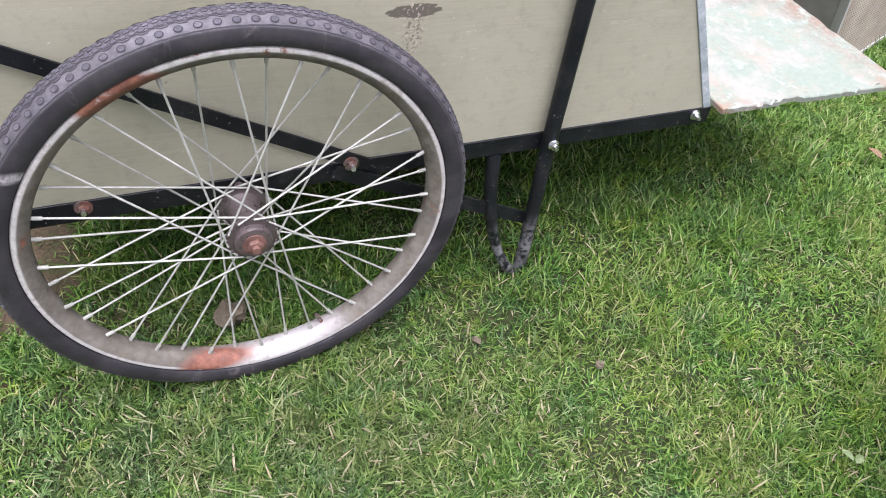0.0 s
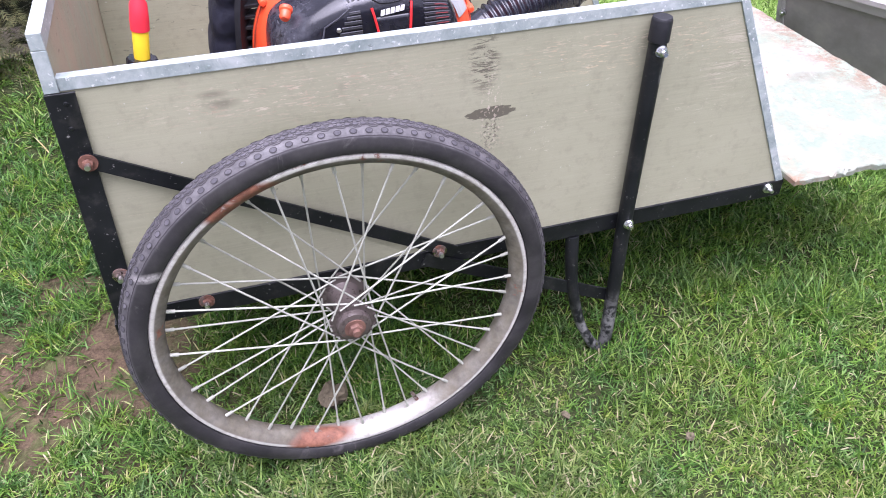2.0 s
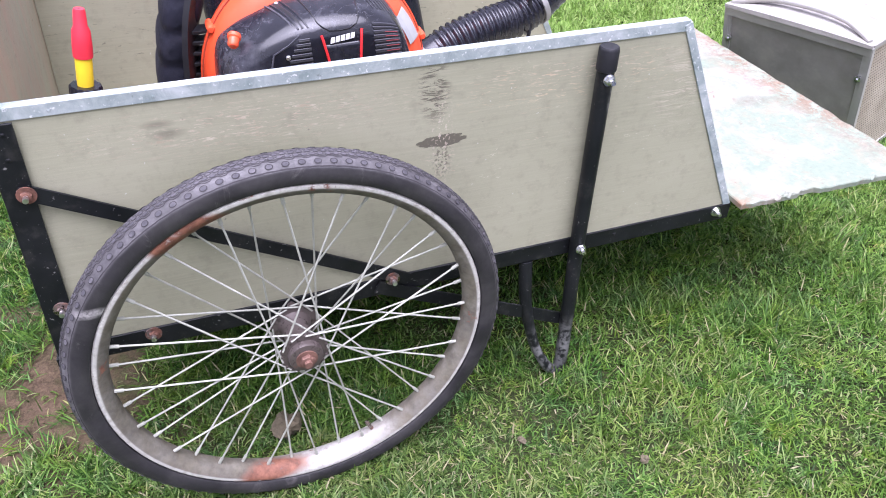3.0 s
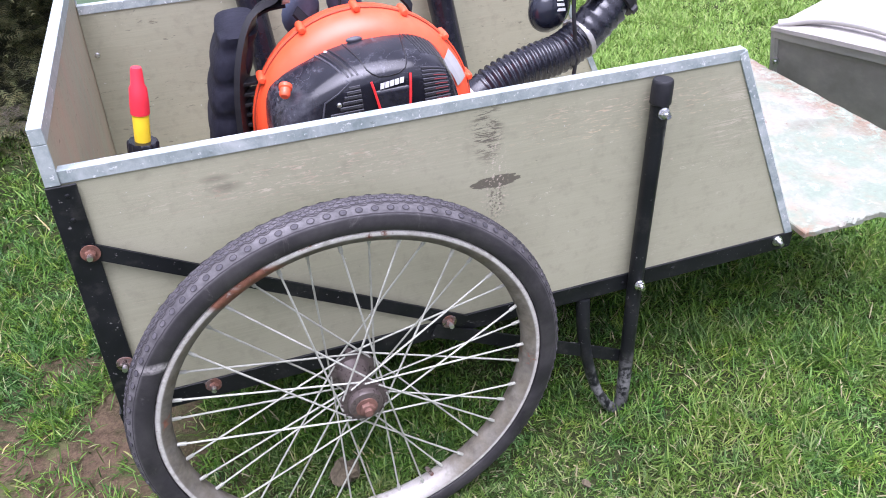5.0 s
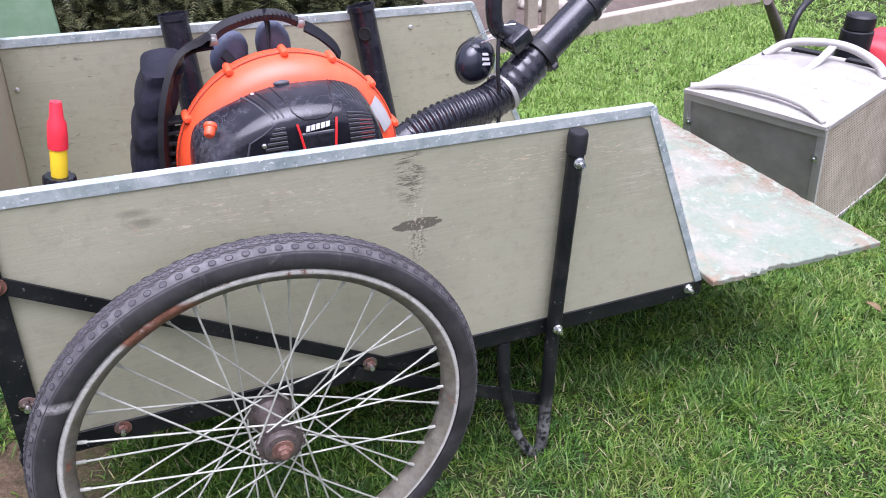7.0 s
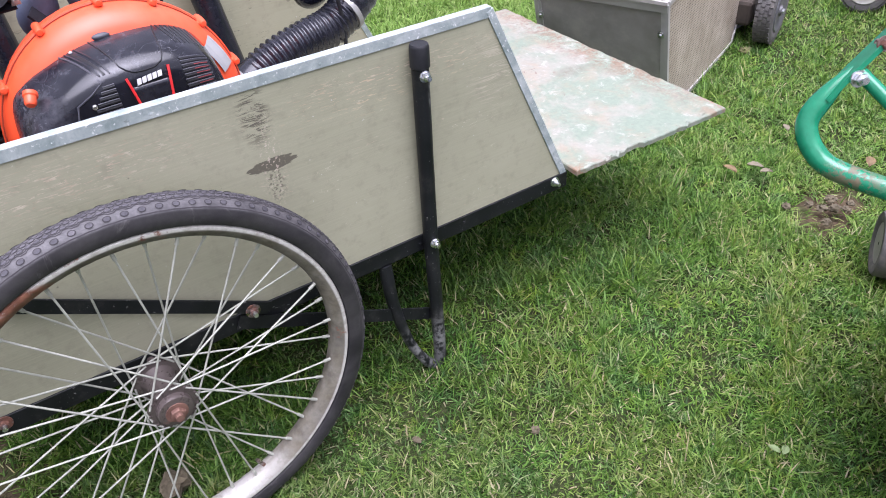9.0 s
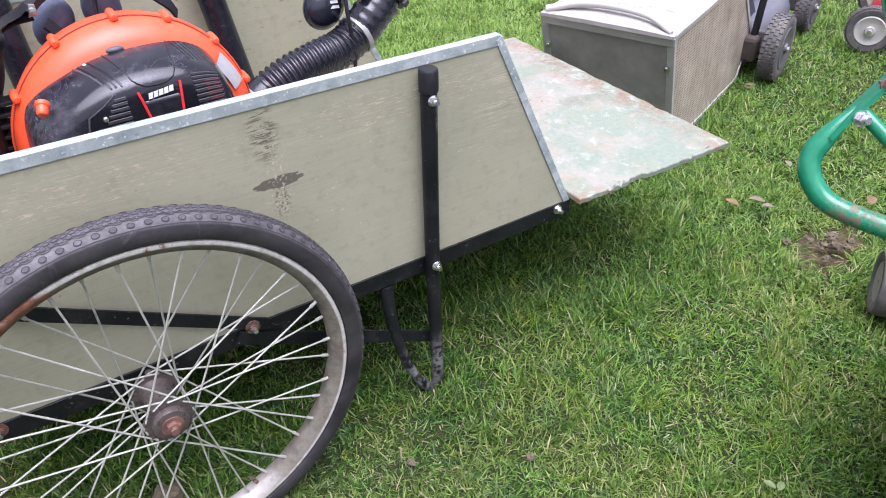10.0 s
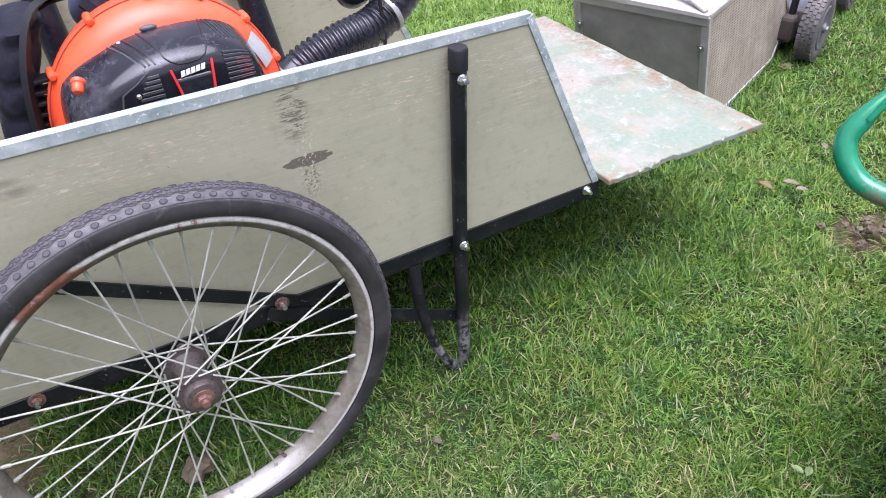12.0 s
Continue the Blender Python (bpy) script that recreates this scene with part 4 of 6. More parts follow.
def blower():
    """A backpack leaf blower, standing in the cart with its engine to the near side."""
    cx, cz, ry, big = 0.145, 0.533, 0.360, 1.045
    b = thing("leaf_blower", "orange and black backpack leaf blower standing in the cart", "leaf blower", pose(cx, ry, 0.338) @ Matrix.Scale(big, 4))
    up = cz - 0.338
    at = pose(0, 0, up)
    shell = bm_new()
    lathe(shell, [(0.02, 0.075), (0.150, 0.075), (0.180, 0.060), (0.192, 0.035), (0.1945, 0.007), (0.1985, 0.005), (0.1985, -0.004), (0.1945, -0.006), (0.1915, -0.022), (0.182, -0.040), (0.168, -0.052), (0.152, -0.058), (0.138, -0.050), (0.110, -0.045), (0.02, -0.045)], 72, at)
    housing = part("fan_housing", shell, ORANGE, b, "round orange fan housing", 40)
    # bosses round the rim
    for deg in (13, 39, 64, 88, 116, 147, 182, 218, 300, 335):
        a = radians(deg)
        boss = bm_new()
        q = Vector((0.194 * math.cos(a), -0.004, up + 0.194 * math.sin(a)))
        lathe(boss, [(0.0002, -0.019), (0.0045, -0.0185), (0.0062, -0.015), (0.0072, 0.0), (0.0072, 0.016), (0.0002, 0.016)], 14, Matrix.Translation(q + Vector((math.cos(a), 0, math.sin(a))) * 0.004))
        box(boss, (-0.018, -0.014, -0.0065), (0.004, 0.010, 0.0065), 0.003, Matrix.Translation(q) @ Matrix.Rotation(-a, 4, "Y"))
        part("boss", boss, ORANGE, housing, "", 40)
    seam = bm_new()
    lathe(seam, [(0.1935, -0.0075), (0.1962, -0.0075), (0.1962, -0.0055), (0.1935, -0.0055)], 72, at, True)
    part("seam", seam, plain("seam_shadow_plastic", (0.25, 0.035, 0.015), 0.6), housing, "dark seam round the housing")
    foot = bm_new()
    box(foot, (-0.15, -0.11, 0.0), (0.17, 0.10, 0.02), 0.006)
    box(foot, (-0.12, -0.02, 0.018), (0.13, 0.06, 0.075), 0.006)
    part("base_frame", foot, BLACK_MATT, b)
    # engine cover: a soft box drawn towards the near side
    outline = [(-0.164, -0.14), (-0.172, -0.02), (-0.165, 0.070), (-0.132, 0.116), (-0.055, 0.150), (0.020, 0.157), (0.088, 0.146), (0.132, 0.108), (0.148, 0.03), (0.148, -0.14)]
    pts = [Vector((x, 0, z)) for x, z in outline]
    dense = []
    for p in smooth_path(pts, 8):
        dense.append(p)
    for k in range(1, 12):
        dense.append(Vector((0.146 - 0.306 * k / 12, 0, -0.14)))
    mid = Vector((0, 0, -0.01))
    cover = bm_new()
    loops = []
    shape = ((-0.030, 1.03, 0.0), (-0.060, 1.01, 0.0), (-0.095, 0.99, -0.003), (-0.122, 0.965, -0.006), (-0.138, 0.93, -0.010), (-0.147, 0.87, -0.014), (-0.151, 0.78, -0.02), (-0.1525, 0.62, -0.026), (-0.153, 0.45, -0.03))
    for y, s, dz in smooth_path(shape, 5):
        loops.append([Vector(((p.x - mid.x) * s, y + 0.02 * max(0, p.z) * 1.5, up + mid.z + (p.z - mid.z) * s + dz)) for p in dense])
    rings(cover, loops)
    skin = BVHTree.FromBMesh(cover)
    cov = part("engine_cover", cover, COVER, b, "scuffed glossy black engine cover", 50)

    def onto(x, turn, off=0.0):
        """The cover's surface met from outside at x and at an angle from straight up towards the near side."""
        a = radians(turn)
        out = Vector((0, -math.sin(a), math.cos(a)))
        o_ = Vector((x, -0.03, 0.22)) + out * 0.5
        return skin.ray_cast(o_, -out)[0] + out * off

    def front(x, z, off=0.0):
        return onto(x, math.degrees(math.atan2(0.115, z - 0.22)), off)

    def score(name, pts_, wide, material, seg=6):
        """A raised or dark line along points already on the surface."""
        bm = bm_new()
        sweep(bm, pts_, wide / 2, seg)
        return part(name, bm, material, cov, "", 60)

    def patch(name, left, right, t0, t1, high, material, label="", rows=12, cols=10, round_=0.0):
        """A plate lying on the cover from the angle t0 to t1, between two edges that are functions of the share of the way."""
        bm = bm_new()
        grid = []
        for j in range(rows + 1):
            v = j / rows
            tuck = round_ * (1 - math.sqrt(max(0.0, 1 - max(0.0, (v - 0.7) / 0.3) ** 2)))
            line = []
            for i in range(cols + 1):
                u = i / cols
                x = left(v) + tuck + (right(v) - left(v) - 2 * tuck) * u
                rim = i in (0, cols) or j in (0, rows)
                line.append(bm.verts.new(onto(x, t0 + (t1 - t0) * v, -0.001 if rim else high)))
            grid.append(line)
        for p, q in zip(grid, grid[1:]):
            for i in range(cols):
                bm.faces.new((p[i], p[i + 1], q[i + 1], q[i]))
        return part(name, bm, material, cov, label, 50)

    # the groove round the middle pad
    edge = [onto(-0.034 + 0.024 * v, 6 + 36 * v, 0.0004) for v in (0, 0.25, 0.5, 0.75, 1)]
    edge += [onto(-0.004, 45, 0.0004), onto(0.006, 47.5, 0.0004), onto(0.022, 48, 0.0004), onto(0.038, 47.5, 0.0004), onto(0.050, 45, 0.0004)]
    edge += [onto(0.0555 + 0.012 * v, 41 - 35 * v, 0.0004) for v in (0, 0.25, 0.5, 0.75, 1)]
    score("pad_groove", edge, 0.0024, BLACK_MATT)
    knob_top = bm_new()
    ball(knob_top, onto(-0.010, 8, 0.001), (0.017, 0.010, 0.006), 16, 8)
    part("pad_latch", knob_top, SCUFFED_HIGHLIT, cov, "scuffed latch on the cover", 60)
    # a recessed slot beside it, with a screw at its head
    for off_, wide, mat_ in ((-0.0075, 0.0030, BLACK_PLASTIC), (0.0075, 0.0030, BLACK_PLASTIC), (0.0, 0.0085, BLACK_MATT)):
        score("cover_slot", [onto(-0.062 + off_ + 0.029 * v, 12 + 32 * v, 0.0008 if off_ else -0.0028) for v in (0, 0.2, 0.4, 0.6, 0.8, 1)], wide, mat_)
    slot_screw = bm_new()
    ball(slot_screw, onto(-0.060, 13, 0.001), (0.0035, 0.0035, 0.002), 10, 6)
    part("screw", slot_screw, BRIGHT, cov)
    # the crease that divides the rounded lobe from the vents
    crease = [onto(-0.080 + 0.038 * v, 8 + 40 * v, 0.0006) for v in (0, 0.25, 0.5, 0.75, 1)] + [front(-0.060, 0.309, 0.0006), front(-0.084, 0.297, 0.0006), front(-0.092, 0.270, 0.0006), front(-0.094, 0.235, 0.0006)]
    score("cover_edge", crease, 0.0030, SCUFFED_HIGHLIT)
    # black lines for slots; paler slats put the highlight of their edges into colour
    for k in range(8):
        z = 0.316 - 0.0082 * k
        x0 = -0.043 - 0.0048 * k if k < 5 else -0.079
        score("vent_slot", [front(x0 + (-0.026 - x0) * v, z - 0.0030, -0.0004) for v in (0, 0.33, 0.67, 1)], 0.0042, BLACK_MATT)
        score("vent_slat", [front(x0 + (-0.026 - x0) * v, z, 0.0008) for v in (0, 0.33, 0.67, 1)], 0.0022, SCUFFED_HIGHLIT)
    # vents over a red guard
    grille = plain("dark_red_grille", (0.16, 0.016, 0.02), 0.6)
    for k in range(10):
        z = 0.331 - 0.0085 * k
        score("vent_slot", [front(0.076 + 0.042 * v, z - 0.0032, -0.0006) for v in (0, 0.33, 0.67, 1)], 0.0046, BLACK_MATT)
        if k > 1:
            score("vent_back", [front(0.094 + 0.022 * v, z - 0.0030, 0.0006) for v in (0, 0.5, 1)], 0.0022, grille)
        score("vent_slat", [front(0.075 + 0.044 * v, z, 0.0010) for v in (0, 0.33, 0.67, 1)], 0.0024, SCUFFED_HIGHLIT)
    for k in range(7):
        score("cover_fin", [onto(0.072 + 0.007 * k + 0.014 * v, 9 + 24 * v, 0.0004) for v in (0, 0.33, 0.67, 1)], 0.0018, BLACK_MATT)
    # name plate: the lettering is plain bars
    pl = patch("name_plate", lambda v: -0.008 + 0.017 * v, lambda v: 0.056 - 0.013 * v, 54.5, 92, 0.0026, BLACK_PLASTIC, "glossy black name plate with red edges", 22, 16)
    for x0, x1, z0 in ((-0.008, 0.009, 0.317), (0.056, 0.043, 0.321)):
        st = bm_new()
        sweep(st, [front(x0 + (x1 - x0) * v, z0 - 0.105 * v, 0.0034) for v in (0, 0.12, 0.25, 0.37, 0.5, 0.62, 0.75, 0.87, 1)], 0.0021, 6)
        part("stripe", st, RED_PRINT, pl)
    def bars(x0, z0, wide, high, slope, label):
        """A plain bar on the plate, bent to its face."""
        word = bm_new()
        grid = [[word.verts.new(front(x0 + 0.002 * v + wide * u, z0 + high * v + slope * u, 0.0038)) for u in (0, 0.25, 0.5, 0.75, 1)] for v in (0, 0.25, 0.5, 0.75, 1)]
        for p, q in zip(grid, grid[1:]):
            for i in range(4):
                word.faces.new((p[i], p[i + 1], q[i + 1], q[i]))
        part("lettering", word, WHITE_PRINT, pl, label)

    for k in range(5):
        bars(0.004 + 0.0080 * k, 0.3010 + 0.0010 * k, 0.0066, 0.0100, 0.0008, "white lettering bar")
    bars(0.010, 0.240, 0.034, 0.006, 0.002, "small white lettering bar")
    cap = bm_new()
    lathe(cap, [(0.0002, -0.014), (0.006, -0.0135), (0.0085, -0.010), (0.0085, 0.0), (0.0105, 0.002), (0.0105, 0.008)], 18, pose(-0.137, -0.108, 0.316, 30, 0, -20))
    part("orange_knob", cap, ORANGE, b, "orange plastic knob", 40)
    scr = bm_new()
    ball(scr, front(-0.063, 0.289, 0.002), (0.0042, 0.003, 0.0042), 10, 6)
    part("screw", scr, BRIGHT, cov)
    seal = bm_new()
    rows_ = []
    for rr, yy in ((0.1660, -0.0575), (0.1745, -0.0515), (0.1820, -0.0435), (0.1880, -0.0365)):
        rows_.append([seal.verts.new((rr * math.cos(a), yy, up + rr * math.sin(a))) for a in (radians(17 + 19 * k / 10) for k in range(11))])
    for p_, q_ in zip(rows_, rows_[1:]):
        for k in range(10):
            seal.faces.new((p_[k], p_[k + 1], q_[k + 1], q_[k]))
    part("warning_sticker", seal, plain("worn_white_sticker", (0.33, 0.33, 0.33), 0.5, 0, 0.15, 90, 0.05, (0.12, 0.13, 0.16), 0.5), housing, "white warning sticker")
    # harness
    pad = bm_new()
    loops = []
    for k in range(41):
        t = k / 40
        z = 0.06 + 0.315 * t
        bulge = abs(math.sin(t * math.pi * 5.5)) ** 0.35
        x0 = -0.250 + 0.04 * t * t
        w, d = 0.027 + 0.009 * bulge, 0.076 + 0.010 * bulge
        if k in (0, 40):
            w, d = w * 0.5, d * 0.7
        lean = 0.03 * t * t
        loops.append([Vector((x0 + lean + w * math.copysign(abs(math.cos(a)) ** 0.6, math.cos(a)), 0.100 + d * math.copysign(abs(math.sin(a)) ** 0.6, math.sin(a)), z)) for a in (2 * math.pi * j / 20 for j in range(20))])
    rings(pad, loops)
    part("back_pad", pad, CUSHION, b, "quilted dark back pad", 60)
    frame_bar = bm_new()
    sweep(frame_bar, smooth_path([(-0.212, -0.005, 0.03), (-0.212, 0.0, 0.18), (-0.196, 0.012, 0.30), (-0.160, 0.035, 0.385), (-0.112, 0.06, 0.412)], 6), 0, flat=(0.060, 0.010, (0.4, 1, 0)))
    part("harness_frame", frame_bar, BLACK_MATT, b, "black plastic carrying frame", 40)
    for k in range(6):
        fin = bm_new()
        box(fin, (-0.205, 0.0, 0.20 + 0.018 * k), (-0.170, 0.03, 0.206 + 0.018 * k), 0.001)
        part("frame_fin", fin, BLACK_MATT, b)
    hoop = bm_new()
    sweep(hoop, smooth_path([(-0.108, 0.06, 0.404), (-0.075, 0.075, 0.422), (-0.020, 0.08, 0.433), (0.020, 0.08, 0.431), (0.052, 0.08, 0.416)], 6), 0, flat=(0.026, 0.010, (0, 1, 0.2)))
    handle = part("carry_handle", hoop, BLACK_MATT, b, "ribbed black carrying handle", 40)
    for k in range(14):
        rib = bm_new()
        x = -0.06 + 0.0075 * k
        rise = 0.4345 - 0.0000030 * ((x + 0.008) * 1000) ** 2
        box(rib, (x, 0.0655, rise - 0.006), (x + 0.0025, 0.0945, rise + 0.0035), 0.0006)
        part("rib", rib, BLACK_PLASTIC, handle)
    for x, z, y_ in ((-0.098, 0.410, 0.040), (0.055, 0.418, 0.060)):
        bk = bm_new()
        prism(bk, [(x - 0.008, z - 0.009), (x + 0.007, z - 0.008), (x + 0.006, z + 0.009), (x - 0.002, z + 0.011)], y_, y_ + 0.0045, 0.001)
        lathe(bk, [(0.001, -0.005), (0.005, -0.004), (0.006, 0.0)], 12, pose(x, y_, z))
        part("buckle", bk, CLAMP, b, "steel strap buckle", 40)
    for pts_ in ([(-0.100, 0.062, 0.400), (-0.130, 0.060, 0.398), (-0.155, 0.062, 0.385), (-0.165, 0.075, 0.36)], [(0.060, 0.062, 0.412), (0.085, 0.060, 0.395), (0.108, 0.058, 0.372), (0.118, 0.060, 0.352)], [(-0.085, 0.05, 0.385), (-0.060, 0.045, 0.350), (-0.045, 0.03, 0.32)], [(0.0, 0.09, 0.44), (-0.002, 0.075, 0.40), (-0.01, 0.06, 0.36)]):
        st = bm_new()
        sweep(st, smooth_path(pts_, 5), 0, flat=(0.026, 0.004, (0.3, 1, 0.5)))
        part("strap", st, WEBBING, b, "black webbing strap", 40)
    for x0, z0, rz in ((-0.070, 0.362, 25), (0.010, 0.372, -8)):
        sp = bm_new()
        ball(sp, (0, 0, 0), (0.032, 0.026, 0.046), 14, 10)
        bmesh.ops.transform(sp, matrix=pose(x0, 0.115, z0, 12, rz, 0), verts=sp.verts)
        part("shoulder_pad", sp, SLATE, b, "slate blue padded shoulder strap", 60)
    # outlet, ribbed hose and tube
    def inside(x, y, z):
        return (Vector((x, y, z)) - Vector((cx, ry, 0.338))) / big - Vector((0, 0, LIFT))

    track = smooth_path([inside(*p) for p in ((0.285, 0.420, 0.440), (0.340, 0.425, 0.482), (0.400, 0.430, 0.522), (0.460, 0.435, 0.546), (0.524, 0.440, 0.560), (0.585, 0.448, 0.568), (0.636, 0.460, 0.587))], 26)
    hose = bm_new()
    sweep(hose, track, lambda s: 0.036 if s < 0.36 else 0.0372 + 0.0028 * math.sin(s * 180), 22)
    hz = part("ribbed_hose", hose, BLACK_PLASTIC, b, "black corrugated rubber hose", 80)
    end, way = track[-1], (track[-1] - track[-6]).normalized()
    for s_, rr, l_ in ((0.30, 0.0375, 0.007), (1.0, 0.0420, 0.011)):
        k = min(len(track) - 2, int(s_ * (len(track) - 1)))
        c, d = track[k], (track[k + 1] - track[k - 1]).normalized()
        ring = bm_new()
        lathe(ring, [(rr - 0.003, -l_ / 2), (rr, -l_ / 2), (rr, l_ / 2), (rr - 0.003, l_ / 2)], 28, facing(c, d), True)
        if s_ == 1.0:
            box(ring, (-0.011, -0.005, rr - 0.002), (0.011, 0.005, rr + 0.005), 0.001, facing(c, d) @ Matrix.Rotation(radians(-60), 4, "Y"))
        part("hose_clamp", ring, CLAMP, hz, "bright steel hose clamp", 40)
    tube = bm_new()
    t0 = end
    t1 = inside(0.668, 0.463, 0.614)
    t2 = inside(0.848, 0.495, 0.744)
    t3 = inside(1.080, 0.532, 0.916)
    bent = smooth_path([t0, t1, t1 + (t2 - t1) * 0.2], 10)
    sweep(tube, bent, lambda s: 0.0395 + (0.0016 if 0.25 < s < 0.33 or 0.48 < s < 0.56 or 0.70 < s < 0.78 or s > 0.92 else 0), 24)
    rod(tube, t1 + (t2 - t1) * 0.15, t3, 0.0345, 24, 0.031)
    tb = part("blower_tube", tube, BLACK_PLASTIC, b, "black plastic blower tube", 50)
    dd = (t2 - t1).normalized()
    for s_, rr in ((0.30, 0.0435), (0.34, 0.041), (0.98, 0.0385)):
        col = bm_new()
        lathe(col, [(0.033, -0.006), (rr, -0.005), (rr, 0.005), (0.033, 0.006)], 26, facing(t1 + (t2 - t1) * s_, dd), True)
        part("tube_collar", col, BLACK_MATT, tb, "", 40)
    lug = bm_new()
    box(lug, (-0.007, -0.007, 0.036), (0.007, 0.007, 0.050), 0.0015, facing(t1 + (t2 - t1) * 0.3, dd) @ pose(0, 0, 0, 0, 115, 0))
    part("collar_lug", lug, BLACK_MATT, tb)
    ctl = bm_new()
    g0 = t1 + (t2 - t1) * 0.12
    box(ctl, (-0.026, -0.030, -0.018), (0.026, 0.030, 0.020), 0.007, Matrix.Translation(g0 + Vector((-0.030, 0.0, 0.066))) @ pose(0, 0, 0, 8, -32, 10))
    sweep(ctl, smooth_path([g0 + Vector(v) for v in ((-0.03, 0.0, 0.075), (-0.058, 0.0, 0.080), (-0.074, 0.0, 0.100), (-0.078, 0.0, 0.15), (-0.072, 0.0, 0.21))], 6), lambda s: 0.015 + 0.003 * s, 16)
    part("throttle_grip", ctl, BLACK_PLASTIC, b, "black throttle grip", 40)
    wire = bm_new()
    sweep(wire, smooth_path([g0 + Vector(v) for v in ((-0.075, -0.02, 0.075), (-0.082, -0.035, 0.02), (-0.080, -0.045, -0.06), (-0.085, -0.045, -0.12), (-0.070, -0.04, -0.17))], 8), 0.0042, 8)
    part("throttle_cable", wire, BLACK_MATT, b, "black cable", 60)
    for p in b.children:
        if not p.name.startswith("base_frame"):
            p.location.z += LIFT
    return b


blower()


def ear_muffs():
    """Ear defenders hung by their wire band from the throttle."""
    c = Vector((0.591, 0.520, 0.640))
    e = thing("ear_muffs", "black ear muffs with wire headband hung on the blower", "ear muffs", Matrix.Translation(c))
    cup = bm_new()
    ball(cup, (0, 0, 0), (0.054, 0.038, 0.047), 24, 16, pose(0, 0, 0, 0, -28, 25))
    cp = part("ear_cup", cup, plain("dark_blue_black_gloss", (0.012, 0.014, 0.022), 0.16, 0, 0.2, 40, 0.02), e, "glossy black ear cup", 80)
    mk = bm_new()
    for i in range(3):
        box(mk, (-0.004 + 0.001 * i, -0.001, -0.003), (0.016 - 0.002 * i, 0.001, 0.003), 0, pose(0.004, -0.0372 + 0.0012 * i, 0.006 + 0.010 * i, -16 - 14 * i, 8, 6))
    part("print_mark", mk, WHITE_PRINT, cp, "white lettering bar")
    seal = bm_new()
    lathe(seal, [(0.022, -0.012), (0.040, -0.010), (0.044, 0.0), (0.040, 0.010), (0.022, 0.012)], 24, pose(0.012, 0.026, 0.0, 0, 18, -20), True)
    part("ear_cushion", seal, BLACK_MATT, e, "", 60)
    far_cup = bm_new()
    ball(far_cup, (0.030, 0.075, -0.012), (0.040, 0.030, 0.043), 20, 12, pose(0, 0, 0, 0, 10, 30))
    part("ear_cup", far_cup, BLACK_PLASTIC, e, "glossy black ear cup", 80)
    for pts in (((-0.022, -0.008, 0.036), (-0.004, -0.030, 0.066), (0.026, -0.050, 0.086), (0.062, -0.066, 0.092)), ((0.006, -0.018, 0.046), (0.030, -0.042, 0.060), (0.062, -0.060, 0.064)), ((0.030, 0.03, 0.03), (0.06, 0.02, 0.05), (0.09, 0.05, 0.04))):
        w = bm_new()
        sweep(w, smooth_path(pts, 6), 0.0014, 6)
        part("wire_band", w, BRIGHT, e, "steel wire headband", 60)


ear_muffs()


def pipe(name, label, foot, head, r, hole=None):
    bm = bm_new()
    a, b = Vector(foot), Vector(head)
    l = (b - a).length
    lathe(bm, [(r, 0), (r, l - 0.014), (r + 0.003, l - 0.012), (r + 0.003, l), (r - 0.003, l), (r - 0.003, 0)], 28, None, True)
    ob = part(name, bm, BLACK_PLASTIC, None, label, 40)
    ob.matrix_world = facing(a, b - a)
    tagged(ob, "", "blower tube", "spare blower tubes")
    if hole:
        # the hole is a black disc: the shade inside it is put into colour
        h = bm_new()
        lathe(h, [(0.001, 0), (0.012, 0.0), (0.012, 0.004), (0.001, 0.004)], 18)
        lathe(h, [(0.012, 0.001), (0.0142, 0.001), (0.0142, 0.0055), (0.012, 0.0055)], 18, None, True)
        p = part("hole_disc", h, plain("hole_shadow_rubber", (0.004, 0.004, 0.004), 0.9), ob, "black disc for the shaded inside of the hole")
        side = ob.matrix_world.to_3x3().inverted() @ Vector((-0.35, -0.9, 0.1))
        side.y = 0
        p.matrix_local = Matrix.Translation((0, l - hole, 0)) @ facing(side.normalized() * (r - 0.0025), side)


pipe("blower_tube", "short black blower tube leaning on the cart side", (0.010, 0.660, 0.338), (-0.007, 0.703, 0.763), 0.029)
pipe("blower_tube", "long black blower tube with a round hole, leaning", (0.442, 0.660, 0.338), (0.391, 0.703, 0.741), 0.029, 0.058)


